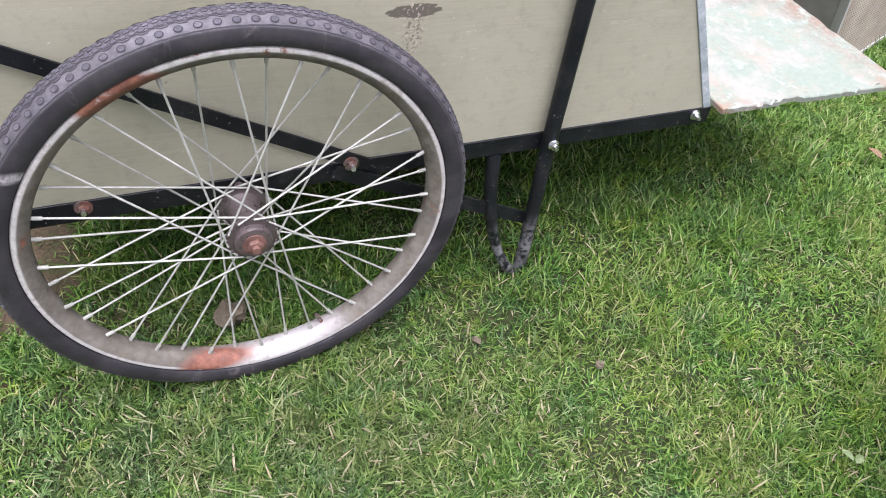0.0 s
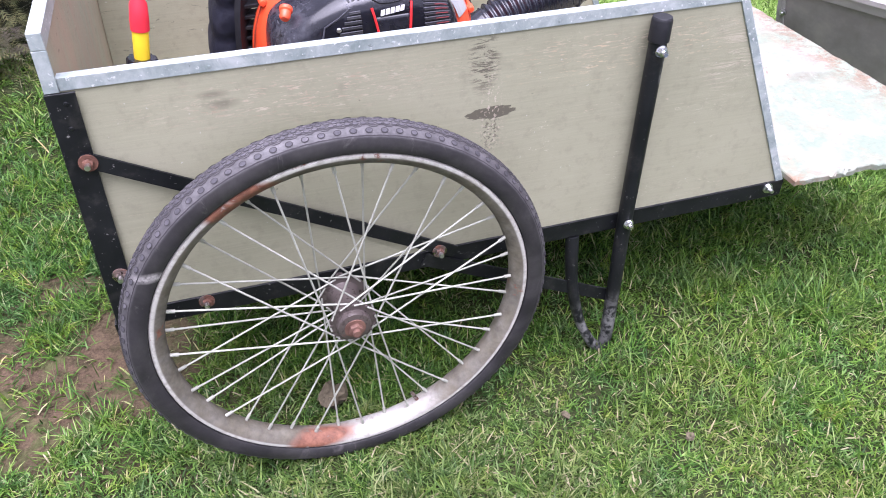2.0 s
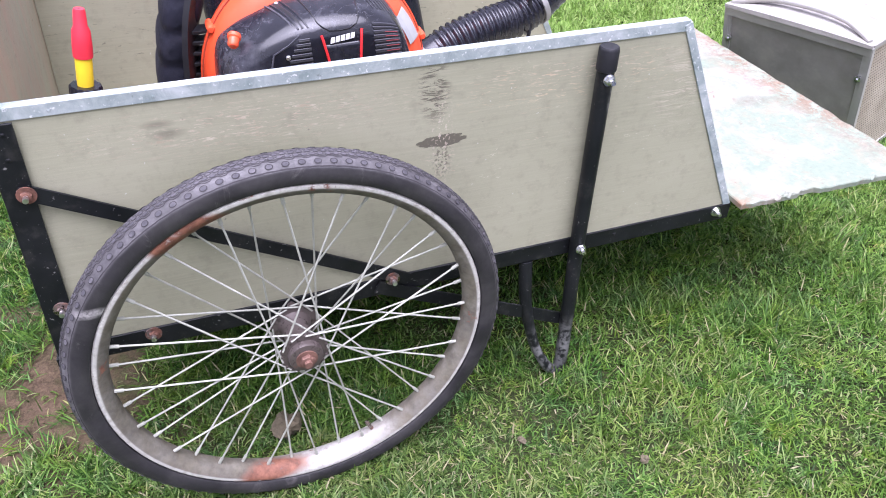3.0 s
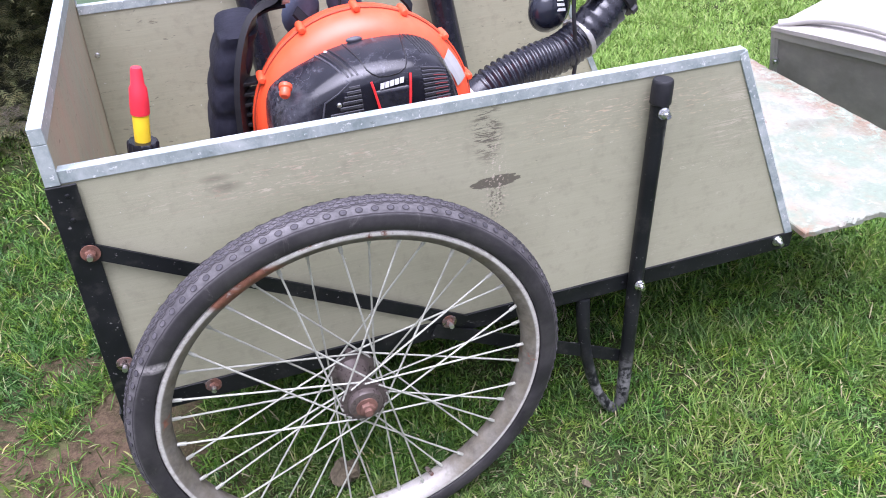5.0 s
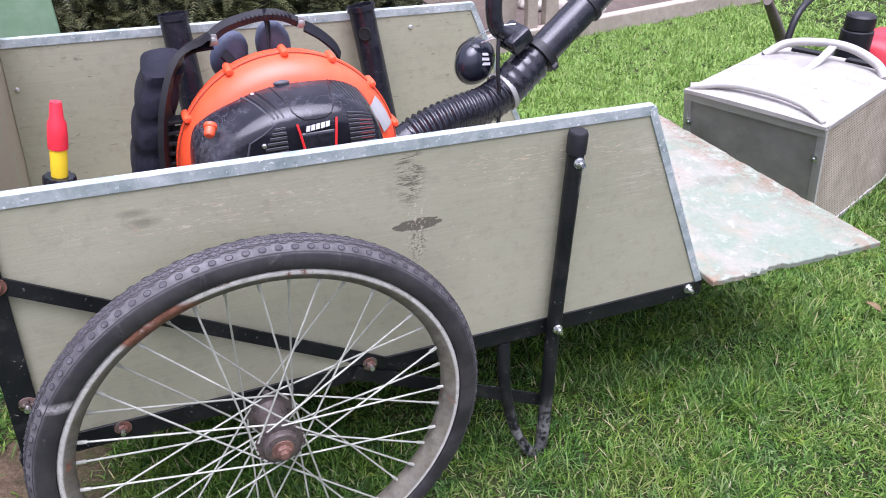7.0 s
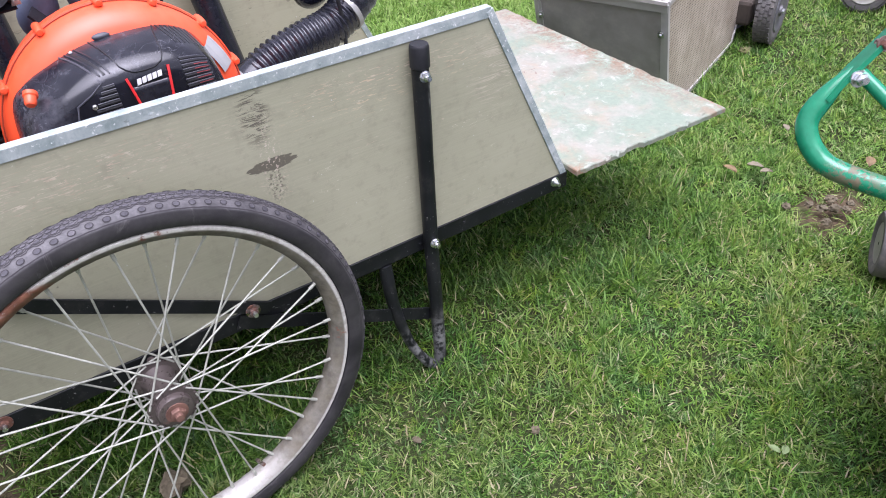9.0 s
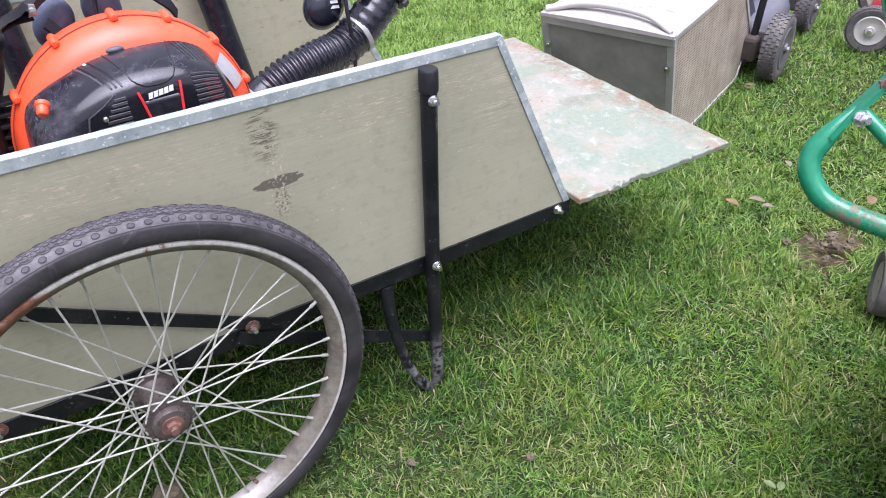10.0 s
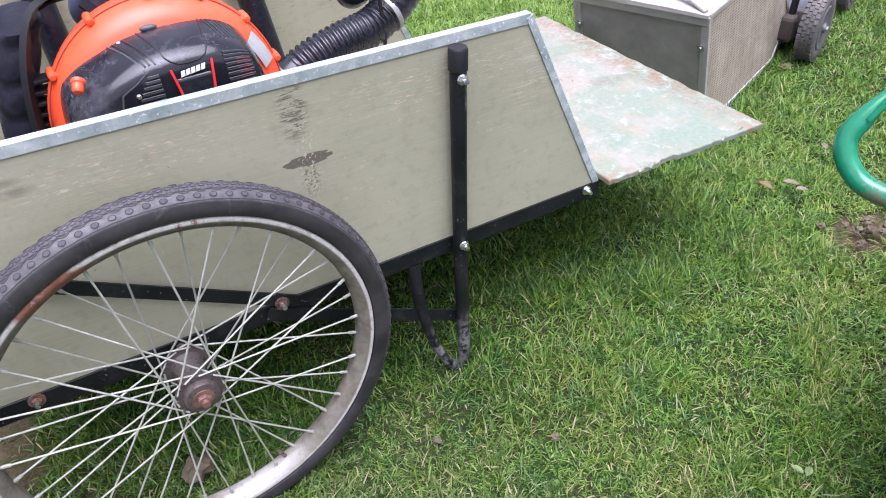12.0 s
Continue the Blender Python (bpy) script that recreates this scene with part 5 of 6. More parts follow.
def wand():
    """The top of a sprayer standing in the cart's corner."""
    a, b = Vector((-0.300, 0.300, 0.338)), Vector((-0.215, 0.300, 0.744))
    l = (b - a).length
    m = facing(a, b - a)
    w = thing("sprayer_wand", "red, yellow and black hand pump standing in the cart", "hand pump", m)
    sh = bm_new()
    lathe(sh, [(0.001, 0), (0.024, 0), (0.024, l - 0.150), (0.014, l - 0.146)], 24)
    part("pump_barrel", sh, BLACK_MATT, w, "black pump barrel", 40)
    co = bm_new()
    rings(co, [[Vector((rr * (1 + (0.08 if c % 4 < 2 and rr > 0.02 else 0)) * math.cos(math.pi * c / 24), h, rr * (1 + (0.08 if c % 4 < 2 and rr > 0.02 else 0)) * math.sin(math.pi * c / 24))) for c in range(48)] for rr, h in ((0.012, l - 0.152), (0.0225, l - 0.150), (0.0235, l - 0.146), (0.0235, l - 0.128), (0.0215, l - 0.125), (0.012, l - 0.125))])
    part("collar_nut", co, BLACK_PLASTIC, w, "black ribbed collar", 35)
    ye = bm_new()
    lathe(ye, [(0.011, l - 0.130), (0.0126, l - 0.130), (0.0132, l - 0.078), (0.0128, l - 0.076)], 24)
    part("yellow_sleeve", ye, YELLOW_PLASTIC, w, "bright yellow sleeve", 40)
    re = bm_new()
    lathe(re, [(0.0130, l - 0.078), (0.0150, l - 0.077), (0.0152, l - 0.060), (0.0138, l - 0.034), (0.0105, l - 0.027), (0.0092, l - 0.004), (0.0078, l), (0.001, l)], 24)
    part("red_tip", re, RED_PLASTIC, w, "red plastic tip", 40)


wand()

# green painted plank behind the cart
plank = bm_new()
box(plank, (-0.060, -0.009, 0.0), (0.060, 0.009, 1.02), 0.002)
PALE_GREEN = plain("faded_green_paint", (0.17, 0.27, 0.16), 0.6, 0, 0.18, 25, 0.15, (0.4, 0.42, 0.35), 0.3)
tagged(part("plank", plank, PALE_GREEN, None, "faded green painted plank leaning behind the cart"), "", "plank").matrix_world = pose(-0.2975, 0.880, -0.01, 1.5, 0, 0)


# ---- lawn mower and its grass box ----
ALU = plain("scuffed_aluminium", (0.42, 0.405, 0.38), 0.5, 0.3, 0.2, 20, 0.1, (0.22, 0.2, 0.17), 0.5)


def lid_mat():
    """Chalky pale metal with grey smudges, scratches and rusty drips."""
    g = Graph("chalky_pale_lid", 0.62)
    fine, broad = g.noise(60, 6, 0.7), g.noise(6, 6, 0.65, 0.4)
    base = g.ramp(broad, (0.3, (0.27, 0.258, 0.232)), (0.7, (0.345, 0.33, 0.30)))
    base = g.mix(g.ramp(g.noise(9, 7, 0.75, 0.6, g.vec(place=(2, 4, 1))), (0.50, 0.0), (0.66, 0.55)), base, (0.165, 0.158, 0.145))
    smudge = g.math("MAXIMUM", g.blob((0.40, 0.02, 0.41), (0.07, 0.05, 0.1), 0.8), g.blob((0.43, 0.13, 0.41), (0.05, 0.04, 0.1), 0.8))
    base = g.mix(g.math("MULTIPLY", smudge, g.ramp(fine, (0.3, 0.25), (0.65, 0.75))), base, (0.15, 0.145, 0.135))
    hair = g.ramp(g.noise(1, 2, 0.5, 0.8, g.vec((40, 5, 20))), (0.66, 0.0), (0.68, 0.7))
    base = g.mix(g.math("MULTIPLY", hair, g.ramp(fine, (0.45, 0.0), (0.55, 1.0))), base, (0.13, 0.105, 0.085))
    g.bump(fine, 0.2, 0.001)
    return g.done(base)


PALE_LID = lid_mat()
DARK_SHEET = plain("dull_grey_sheet", (0.270, 0.256, 0.232), 0.5, 0.1, 0.4, 12, 0.1, (0.40, 0.36, 0.30), 0.75)
DARK_HUB = plain("dark_grey_hub", (0.085, 0.085, 0.092), 0.5, 0.1, 0.25, 40, 0.1, (0.16, 0.14, 0.11), 0.5)
NAVY = plain("navy_paint", (0.045, 0.055, 0.085), 0.4, 0, 0.2, 30, 0.08, (0.12, 0.12, 0.12), 0.4)
RED_PAINT = plain("red_paint", (0.42, 0.018, 0.03), 0.35, 0, 0.12, 30, 0.05, (0.4, 0.15, 0.13), 0.2)
DECK_GREY = plain("grey_cast_deck", (0.115, 0.12, 0.14), 0.42, 0.2, 0.18, 25, 0.08, (0.14, 0.13, 0.11), 0.5)
TYRE_FAR = plain("mower_tyre", (0.083, 0.078, 0.074), 0.8, 0, 0.35, 60, 0.3, (0.20, 0.175, 0.14), 0.7)
PALE_HUB = plain("pale_plastic_hub", (0.38, 0.365, 0.33), 0.5, 0, 0.12, 40, 0.05, (0.25, 0.22, 0.17), 0.5)


def mesh_mat():
    """Woven wire screen, dusty, with dark holes between the wires."""
    g = Graph("wire_screen", 0.6, 0.3)
    n = g.nt.nodes.new("ShaderNodeTexBrick")
    n.inputs["Scale"].default_value = 1.0
    n.inputs["Brick Width"].default_value, n.inputs["Row Height"].default_value = 0.011, 0.0095
    n.inputs["Mortar Size"].default_value, n.inputs["Mortar Smooth"].default_value = 0.0034, 0.15
    g.plug(n.inputs["Vector"], g.vec(turn=(90, 0, 0)))
    wires = g.ramp(g.noise(9, 5, 0.65), (0.3, (0.30, 0.25, 0.185)), (0.7, (0.52, 0.455, 0.37)))
    hole = g.ramp(g.noise(12, 4), (0.35, (0.06, 0.05, 0.03)), (0.65, (0.13, 0.105, 0.065)))
    g.bump(n.outputs["Fac"], 0.5, 0.001)
    return g.done(g.mix(n.outputs["Fac"], hole, wires))


SCREEN = mesh_mat()
GRASS_BOX_POSE = pose(1.404, 0.538, 0.0, 0, 0, 22.5)


def grass_box():
    """A sheet metal grass box: x ahead, y to its left."""
    b = thing("grass_box", "metal mower grass box with wire screen sides on the lawn", "grass box", GRASS_BOX_POSE @ Matrix.Diagonal((1.07, 1.07, 1.0, 1.0)))
    w = 0.186
    prof = [(0.035, 0.392), (0.125, 0.010), (0.700, 0.002), (0.777, 0.142), (0.575, 0.398)]
    for s in (-1, 1):
        bm = bm_new()
        prism(bm, prof, s * w - 0.002, s * w + 0.002)
        part("side_screen", bm, SCREEN, b, "dusty wire screen side")
        edge = bm_new()
        closed = prof + prof[:1]
        for a, c in zip(closed, closed[1:]):
            sweep(edge, [(a[0], s * w, a[1]), (c[0], s * w, c[1])], 0, flat=(0.012, 0.012, (0, 1, 0)))
        part("edge_frame", edge, ALU, b, "bent aluminium edge")
    back = bm_new()
    sweep(back, [(0.037, 0, 0.385), (0.125, 0, 0.012)], 0, flat=(2 * w - 0.006, 0.003, (0, 1, 0)))
    bp = part("rear_panel", back, DARK_SHEET, b, "dull grey sheet rear panel")
    for s in (-1, 1):
        st = bm_new()
        sweep(st, [(0.0335, s * (w - 0.007), 0.388), (0.121, s * (w - 0.007), 0.012)], 0, flat=(0.014, 0.004, (0, 1, 0)))
        part("corner_strip", st, ALU, bp, "aluminium corner strip")
        for z in (0.30, 0.07):
            sc = bm_new()
            x = 0.0335 + (0.388 - z) * 0.2328
            lathe(sc, [(0.001, -0.012), (0.004, -0.012), (0.004, -0.006), (0.008, -0.005), (0.008, 0.0)], 10, facing((x - 0.003, s * (w - 0.012), z), (1, 0, 0.2)))
            part("screw", sc, BRIGHT, bp)
    band = bm_new()
    sweep(band, [(0.028, 0, 0.400), (0.036, 0, 0.368)], 0, flat=(2 * w + 0.008, 0.006, (0, 1, 0)))
    part("top_band", band, ALU, b, "aluminium top band")
    bot = bm_new()
    sweep(bot, [(0.125, 0, 0.008), (0.700, 0, 0.002)], 0, flat=(2 * w - 0.006, 0.003, (0, 1, 0)))
    part("bottom_sheet", bot, DARK_SHEET, b)
    # lid, a little domed
    lid = bm_new()
    loops = []
    for k in range(15):
        x = 0.022 + 0.560 * k / 14
        crown = 0.020 * math.sin(math.pi * (k / 14) ** 0.9) + 0.004
        top = [Vector((x, -w - 0.004 + (2 * w + 0.008) * j / 16, 0.400 + crown * (1 - abs(2 * j / 16 - 1) ** 2.4))) for j in range(17)]
        low = [Vector((x, -w - 0.004 + (2 * w + 0.008) * j / 16, 0.392)) for j in range(16, -1, -1)]
        loops.append(top + low)
    rings(lid, loops)
    ld = part("lid", lid, PALE_LID, b, "chalky pale metal lid", 40)
    arc = bm_new()
    sweep(arc, smooth_path([(0.045, w - 0.004, 0.404), (0.075, 0.10, 0.424), (0.080, 0.0, 0.430), (0.070, -0.10, 0.424), (0.036, -w + 0.008, 0.404)], 8), lambda q: 0.0120 - 0.0055 * q, 10)
    part("lid_bead", arc, ALU, ld, "rounded bead across the lid", 60)
    bow = bm_new()
    sweep(bow, smooth_path([(0.455, w - 0.010, 0.402), (0.500, 0.13, 0.440), (0.520, 0.03, 0.458), (0.520, -0.05, 0.455), (0.505, -0.125, 0.430), (0.470, -w + 0.020, 0.404)], 8), 0.0130, 12)
    part("lift_bow", bow, ALU, b, "pale tubular lifting bow", 60)
    stem = bm_new()
    sweep(stem, smooth_path([(0.520, 0.005, 0.456), (0.470, 0.005, 0.440), (0.400, 0.005, 0.424), (0.33, 0.005, 0.420)], 6), 0, flat=(0.022, 0.006, (0, 1, 0)))
    part("bow_strap", stem, ALU, b, "", 40)
    for y0, y1 in ((0.025, 0.130), (-0.13, -0.03)):
        sl = bm_new()
        box(sl, (0.535, y0, 0.402), (0.565, y1, 0.4165), 0.002)
        part("lid_slot", sl, BLACK_MATT, ld, "dark slot in the lid")


grass_box()


def small_wheel(parent, place, r, wide, hub_mat, name="wheel", lugs=28, tread=True):
    """A mower wheel on the y axis with its tyre and hub."""
    t = bm_new()
    lathe(t, [(r * 0.62, -wide / 2 + 0.004), (r * 0.72, -wide / 2), (r * 0.92, -wide / 2), (r * 0.99, -wide / 2 + 0.006), (r, 0), (r * 0.99, wide / 2 - 0.006), (r * 0.92, wide / 2), (r * 0.72, wide / 2), (r * 0.62, wide / 2 - 0.004)], 40, None, True)
    if tread:
        for k in range(lugs):
            for row in (-1.5, -0.5, 0.5, 1.5):
                a = 2 * math.pi * (k + 0.5 * ((row + 0.5) % 2)) / lugs
                box(t, (r - 0.002, row * wide * 0.235 - wide * 0.10, -r * 2.2 / lugs), (r + 0.002, row * wide * 0.235 + wide * 0.10, r * 2.2 / lugs), 0, Matrix.Rotation(a, 4, "Y"))
    w = part(name, t, TYRE_FAR, parent, "dirty black rubber tyre", 40)
    w.matrix_local = Matrix.Translation(place)
    h = bm_new()
    lathe(h, [(0.004, -wide / 2 - 0.006), (0.016, -wide / 2 - 0.006), (0.018, -wide / 2 + 0.002), (r * 0.40, -wide / 2 + 0.005), (r * 0.62, -wide / 2 - 0.002), (r * 0.68, -wide / 2 + 0.004), (r * 0.68, wide / 2 - 0.004), (r * 0.5, wide / 2 - 0.004), (0.004, wide / 2 - 0.004)], 32)
    part("hub", h, hub_mat, w, "", 35)
    n = bm_new()
    prism(n, [(0.008 * math.cos(math.pi / 3 * k), 0.008 * math.sin(math.pi / 3 * k)) for k in range(6)], -wide / 2 - 0.013, -wide / 2 - 0.005, 0.001)
    part("axle_nut", n, BRIGHT, w)
    return w


def mower_large():
    """The mower ahead of the grass box: x ahead, y to its left."""
    m = thing("lawn_mower", "grey decked lawn mower with a red engine cowl", "lawn mower", GRASS_BOX_POSE @ pose(0.828, 0.015, 0))
    deck = bm_new()
    out = [(-0.05, -0.20), (0.10, -0.245), (0.30, -0.262), (0.46, -0.235), (0.56, -0.14), (0.59, 0.0), (0.56, 0.14), (0.46, 0.235), (0.30, 0.262), (0.10, 0.245), (-0.05, 0.20)]
    ring = smooth_path([Vector((x, y, 0)) for x, y in out], 4)
    loops = []
    for z, s in ((0.045, 1.07), (0.055, 1.07), (0.062, 1.0), (0.12, 0.985), (0.155, 0.93), (0.178, 0.80), (0.185, 0.55)):
        loops.append([Vector((0.25 + (p.x - 0.25) * s, p.y * s, z)) for p in ring])
    rings(deck, loops)
    part("deck", deck, DECK_GREY, m, "dull grey cast deck", 35)
    chute = bm_new()
    loops = []
    for x, w_, z0, z1 in ((-0.105, 0.165, 0.11, 0.33), (-0.04, 0.180, 0.07, 0.34), (0.06, 0.19, 0.06, 0.27), (0.14, 0.19, 0.10, 0.20)):
        loops.append([Vector((x, -w_, z0)), Vector((x, -w_, z1 - 0.03)), Vector((x, -w_ + 0.03, z1)), Vector((x, w_ - 0.03, z1)), Vector((x, w_, z1 - 0.03)), Vector((x, w_, z0))])
    rings(chute, loops)
    part("discharge_housing", chute, NAVY, m, "navy blue rear housing", 30)
    # added box; mud and the shade beneath the housing share its dark colour
    dark_box = bm_new()
    box(dark_box, (-0.06, -0.262, 0.060), (0.03, -0.17, 0.15), 0.014)
    part("dark_corner", dark_box, plain("mud_and_shade", (0.055, 0.043, 0.034), 0.9, 0, 0.4, 40, 0.5), m, "box added for the muddy, shaded rear corner")
    flap = bm_new()
    sweep(flap, [(-0.075, 0, 0.14), (-0.050, 0, 0.03)], 0, flat=(0.36, 0.008, (0, 1, 0)))
    part("rear_flap", flap, TYRE_FAR, m, "dirty rubber flap")
    for x, y, r in ((0.0, -0.315, 0.113), (0.0, 0.315, 0.113), (0.52, -0.29, 0.095), (0.52, 0.29, 0.095)):
        small_wheel(m, (x, y, r), r, 0.060, DARK_HUB, lugs=34)
        br = bm_new()
        box(br, (x - 0.018, min(y * 0.72, y * 0.9), r - 0.02), (x + 0.018, max(y * 0.72, y * 0.9), r + 0.05), 0.004)
        part("axle_bracket", br, TYRE_FAR, m)
    eng = bm_new()
    box(eng, (0.10, -0.13, 0.18), (0.40, 0.13, 0.28), 0.02)
    for k in range(6):
        box(eng, (0.095, -0.14, 0.20 + 0.02 * k), (0.20, 0.14, 0.206 + 0.02 * k), 0.001)
    part("engine", eng, BLACK_MATT, m, "black finned engine", 30)
    cowl = bm_new()
    loops = []
    for z, hx, hy in ((0.262, 0.150, 0.140), (0.290, 0.150, 0.140), (0.350, 0.128, 0.118), (0.372, 0.112, 0.100), (0.392, 0.070, 0.062)):
        loops.append([Vector((0.245 + hx * math.copysign(abs(math.cos(a)) ** 0.45, math.cos(a)), -0.02 + hy * math.copysign(abs(math.sin(a)) ** 0.45, math.sin(a)), z)) for a in (2 * math.pi * k / 40 for k in range(40))])
    rings(cowl, loops)
    cw = part("engine_cowl", cowl, RED_PAINT, m, "red engine cowl", 35)
    for k in range(5):
        v = bm_new()
        sweep(v, [(0.245 + 0.06 * math.cos(a), -0.02 + 0.06 * math.sin(a), 0.386 - 0.003 * k) for a in (math.pi * (0.6 + 0.13 * k), math.pi * (0.68 + 0.13 * k))], 0.004, 6)
        part("cooling_slot", v, BLACK_MATT, cw)
    fil = bm_new()
    lathe(fil, [(0.001, 0.215), (0.040, 0.215), (0.048, 0.208), (0.048, 0.168), (0.044, 0.165), (0.052, 0.160), (0.055, 0.0), (0.001, 0.0)], 28, facing((0.050, 0.035, 0.270), (0, 0, 1)))
    part("air_filter", fil, BLACK_MATT, m, "black cylindrical air filter", 35)
    for s in (-1, 1):
        hd = bm_new()
        sweep(hd, smooth_path([(-0.02, s * 0.235, 0.12), (0.0, s * 0.245, 0.33), (0.10, s * 0.25, 0.47), (0.45, s * 0.25, 0.50), (0.80, s * 0.25, 0.47)], 6), 0.0125, 10)
        part("handle_tube", hd, BLACK_MATT, m, "black handle tube", 60)
    top = bm_new()
    sweep(top, [(0.80, -0.25, 0.47), (0.80, 0.25, 0.47)], 0.0125, 10)
    part("handle_bar", top, BLACK_MATT, m)


def mower_small():
    """A second, red mower behind; only its rear corner shows."""
    m = thing("lawn_mower", "small red lawn mower with pale wheel hubs", "lawn mower", pose(2.745, 0.520, 0, 0, 0, -62))
    for x, y in ((0.0, 0.0), (0.0, 0.42), (0.46, 0.0), (0.46, 0.42)):
        w = small_wheel(m, (x, y, 0.084), 0.084, 0.04, PALE_HUB, lugs=36)
    body = bm_new()
    loops = []
    for z, s in ((0.05, 1.0), (0.09, 1.0), (0.15, 0.95), (0.20, 0.82), (0.235, 0.6), (0.25, 0.3)):
        loops.append([Vector((0.25 + 0.28 * s * math.copysign(abs(math.cos(a)) ** 0.7, math.cos(a)), 0.21 + 0.185 * s * math.copysign(abs(math.sin(a)) ** 0.7, math.sin(a)), z)) for a in (2 * math.pi * k / 36 for k in range(36))])
    rings(body, loops)
    part("deck", body, RED_PAINT, m, "bright red plastic deck", 40)
    mot = bm_new()
    lathe(mot, [(0.001, 0.14), (0.08, 0.135), (0.11, 0.10), (0.115, 0.0), (0.10, 0.0)], 32, facing((0.25, 0.21, 0.235), (0, 0, 1)))
    part("motor_cover", mot, BLACK_MATT, m, "", 40)
    ax = bm_new()
    for x in (0.0, 0.46):
        rod(ax, (x, -0.01, 0.084), (x, 0.43, 0.084), 0.008, 8)
    part("axle", ax, DARK_SHEET, m)


mower_large()
mower_small()


# ---- green tube machine beside the cart ----
GREEN = rusty("green_paint_chipped", (0.010, 0.195, 0.095), 0.66, 0.0, 0.22, (((-0.506, 0.01, 0.520), (0.025, 0.05, 0.016)), ((-0.46, -0.10, 0.505), (0.03, 0.04, 0.010))))


def green_machine():
    """The rear end of a machine on a green tube frame; the rest stands outside the view."""
    g = thing("garden_machine", "green steel tube garden machine on small rubber wheels", "garden machine", pose(1.471, -0.497, 0))
    o = Vector((1.45, -0.50, -0.014))
    bend = smooth_path([Vector(p) - o for p in ((1.018, -0.448, 0.668), (0.995, -0.438, 0.640), (0.960, -0.424, 0.598), (0.934, -0.420, 0.560), (0.928, -0.445, 0.525), (0.937, -0.486, 0.505), (0.975, -0.587, 0.494), (1.040, -0.730, 0.482), (1.20, -0.860, 0.450), (1.50, -0.900, 0.340))], 8)
    tube = bm_new()
    sweep(tube, bend[9:], lambda q: 0.0165 - 0.0115 * max(0.0, 1 - q / 0.16) ** 1.5, 18)
    lp = part("loop_tube", tube, GREEN, g, "green tube with chipped paint", 50)
    tang = bm_new()
    sweep(tang, [bend[0] + (bend[0] - bend[6]) * 0.8, bend[0], bend[6], bend[12], bend[17]], 0, flat=(0.036, 0.007, (0.62, 0.70, -0.2)))
    part("flattened_end", tang, GREEN, lp)
    post = bm_new()
    sweep(post, smooth_path([Vector(p) - o for p in ((0.985, -0.330, 1.02), (1.010, -0.370, 0.90), (1.035, -0.420, 0.775), (1.046, -0.448, 0.715), (1.075, -0.475, 0.640), (1.150, -0.520, 0.500), (1.270, -0.580, 0.330), (1.40, -0.640, 0.16))], 8), 0.0158, 18)
    part("upright_tube", post, GREEN, g, "green upright tube", 50)
    bar = bm_new()
    sweep(bar, smooth_path([Vector(p) - o for p in ((0.985, -0.330, 1.02), (1.00, -0.36, 1.05), (1.06, -0.46, 1.06), (1.25, -0.75, 1.06))], 6), 0.0175, 16)
    part("push_bar", bar, GREEN, g, "green push bar", 50)
    stay = bm_new()
    sweep(stay, [Vector((0.990, -0.448, 0.632)) - o, Vector((1.000, -0.545, 0.575)) - o, Vector((1.03, -0.66, 0.51)) - o], 0.0105, 12)
    part("stay_rod", stay, GREEN, g, "green stay rod", 40)
    for p, mt, s in (((0.980, -0.452, 0.628), BRIGHT, 0.95), ((1.014, -0.456, 0.672), RUST_BOLT, 0.85)):
        q = Vector(p) - o
        b = bm_new()
        lathe(b, [(0.001, 0.0), (0.013 * s, 0.0), (0.013 * s, 0.003), (0.001, 0.003)], 20)
        prism(b, [(0.0095 * s * math.cos(math.pi / 3 * k), 0.0095 * s * math.sin(math.pi / 3 * k)) for k in range(6)], 0.003, 0.014 * s, 0.001)
        rod(b, (0, 0.012, 0), (0, 0.021 * s, 0), 0.0055 * s, 10)
        rod(b, (0, 0.0, 0), (0, -0.016, 0), 0.0055 * s, 10)
        bmesh.ops.transform(b, matrix=facing(q, Vector((-0.45, -0.85, 0.25))), verts=b.verts)
        part("bolt", b, mt, g, "large hexagon bolt", 35)
    body = bm_new()
    box(body, (0.0, -0.36, 0.10), (0.40, -0.06, 0.34), 0.02)
    part("machine_body", body, GREEN, g, "green machine body")
    for x, y, r, turn in ((-0.0115, 0.106, 0.075, 35), (0.065, -0.50, 0.125, 4)):
        w = small_wheel(g, (x, y, r), r, 0.062, DARK_SHEET, tread=False)
        w.rotation_euler = (0, 0, radians(turn))
    ax = bm_new()
    rod(ax, (0.065, -0.5, 0.125), (0.065, 0.07, 0.125), 0.010, 10)
    rod(ax, (0.065, -0.2, 0.125), (0.05, -0.2, 0.30), 0.014, 10)
    part("axle", ax, DARK_SHEET, g)


green_machine()


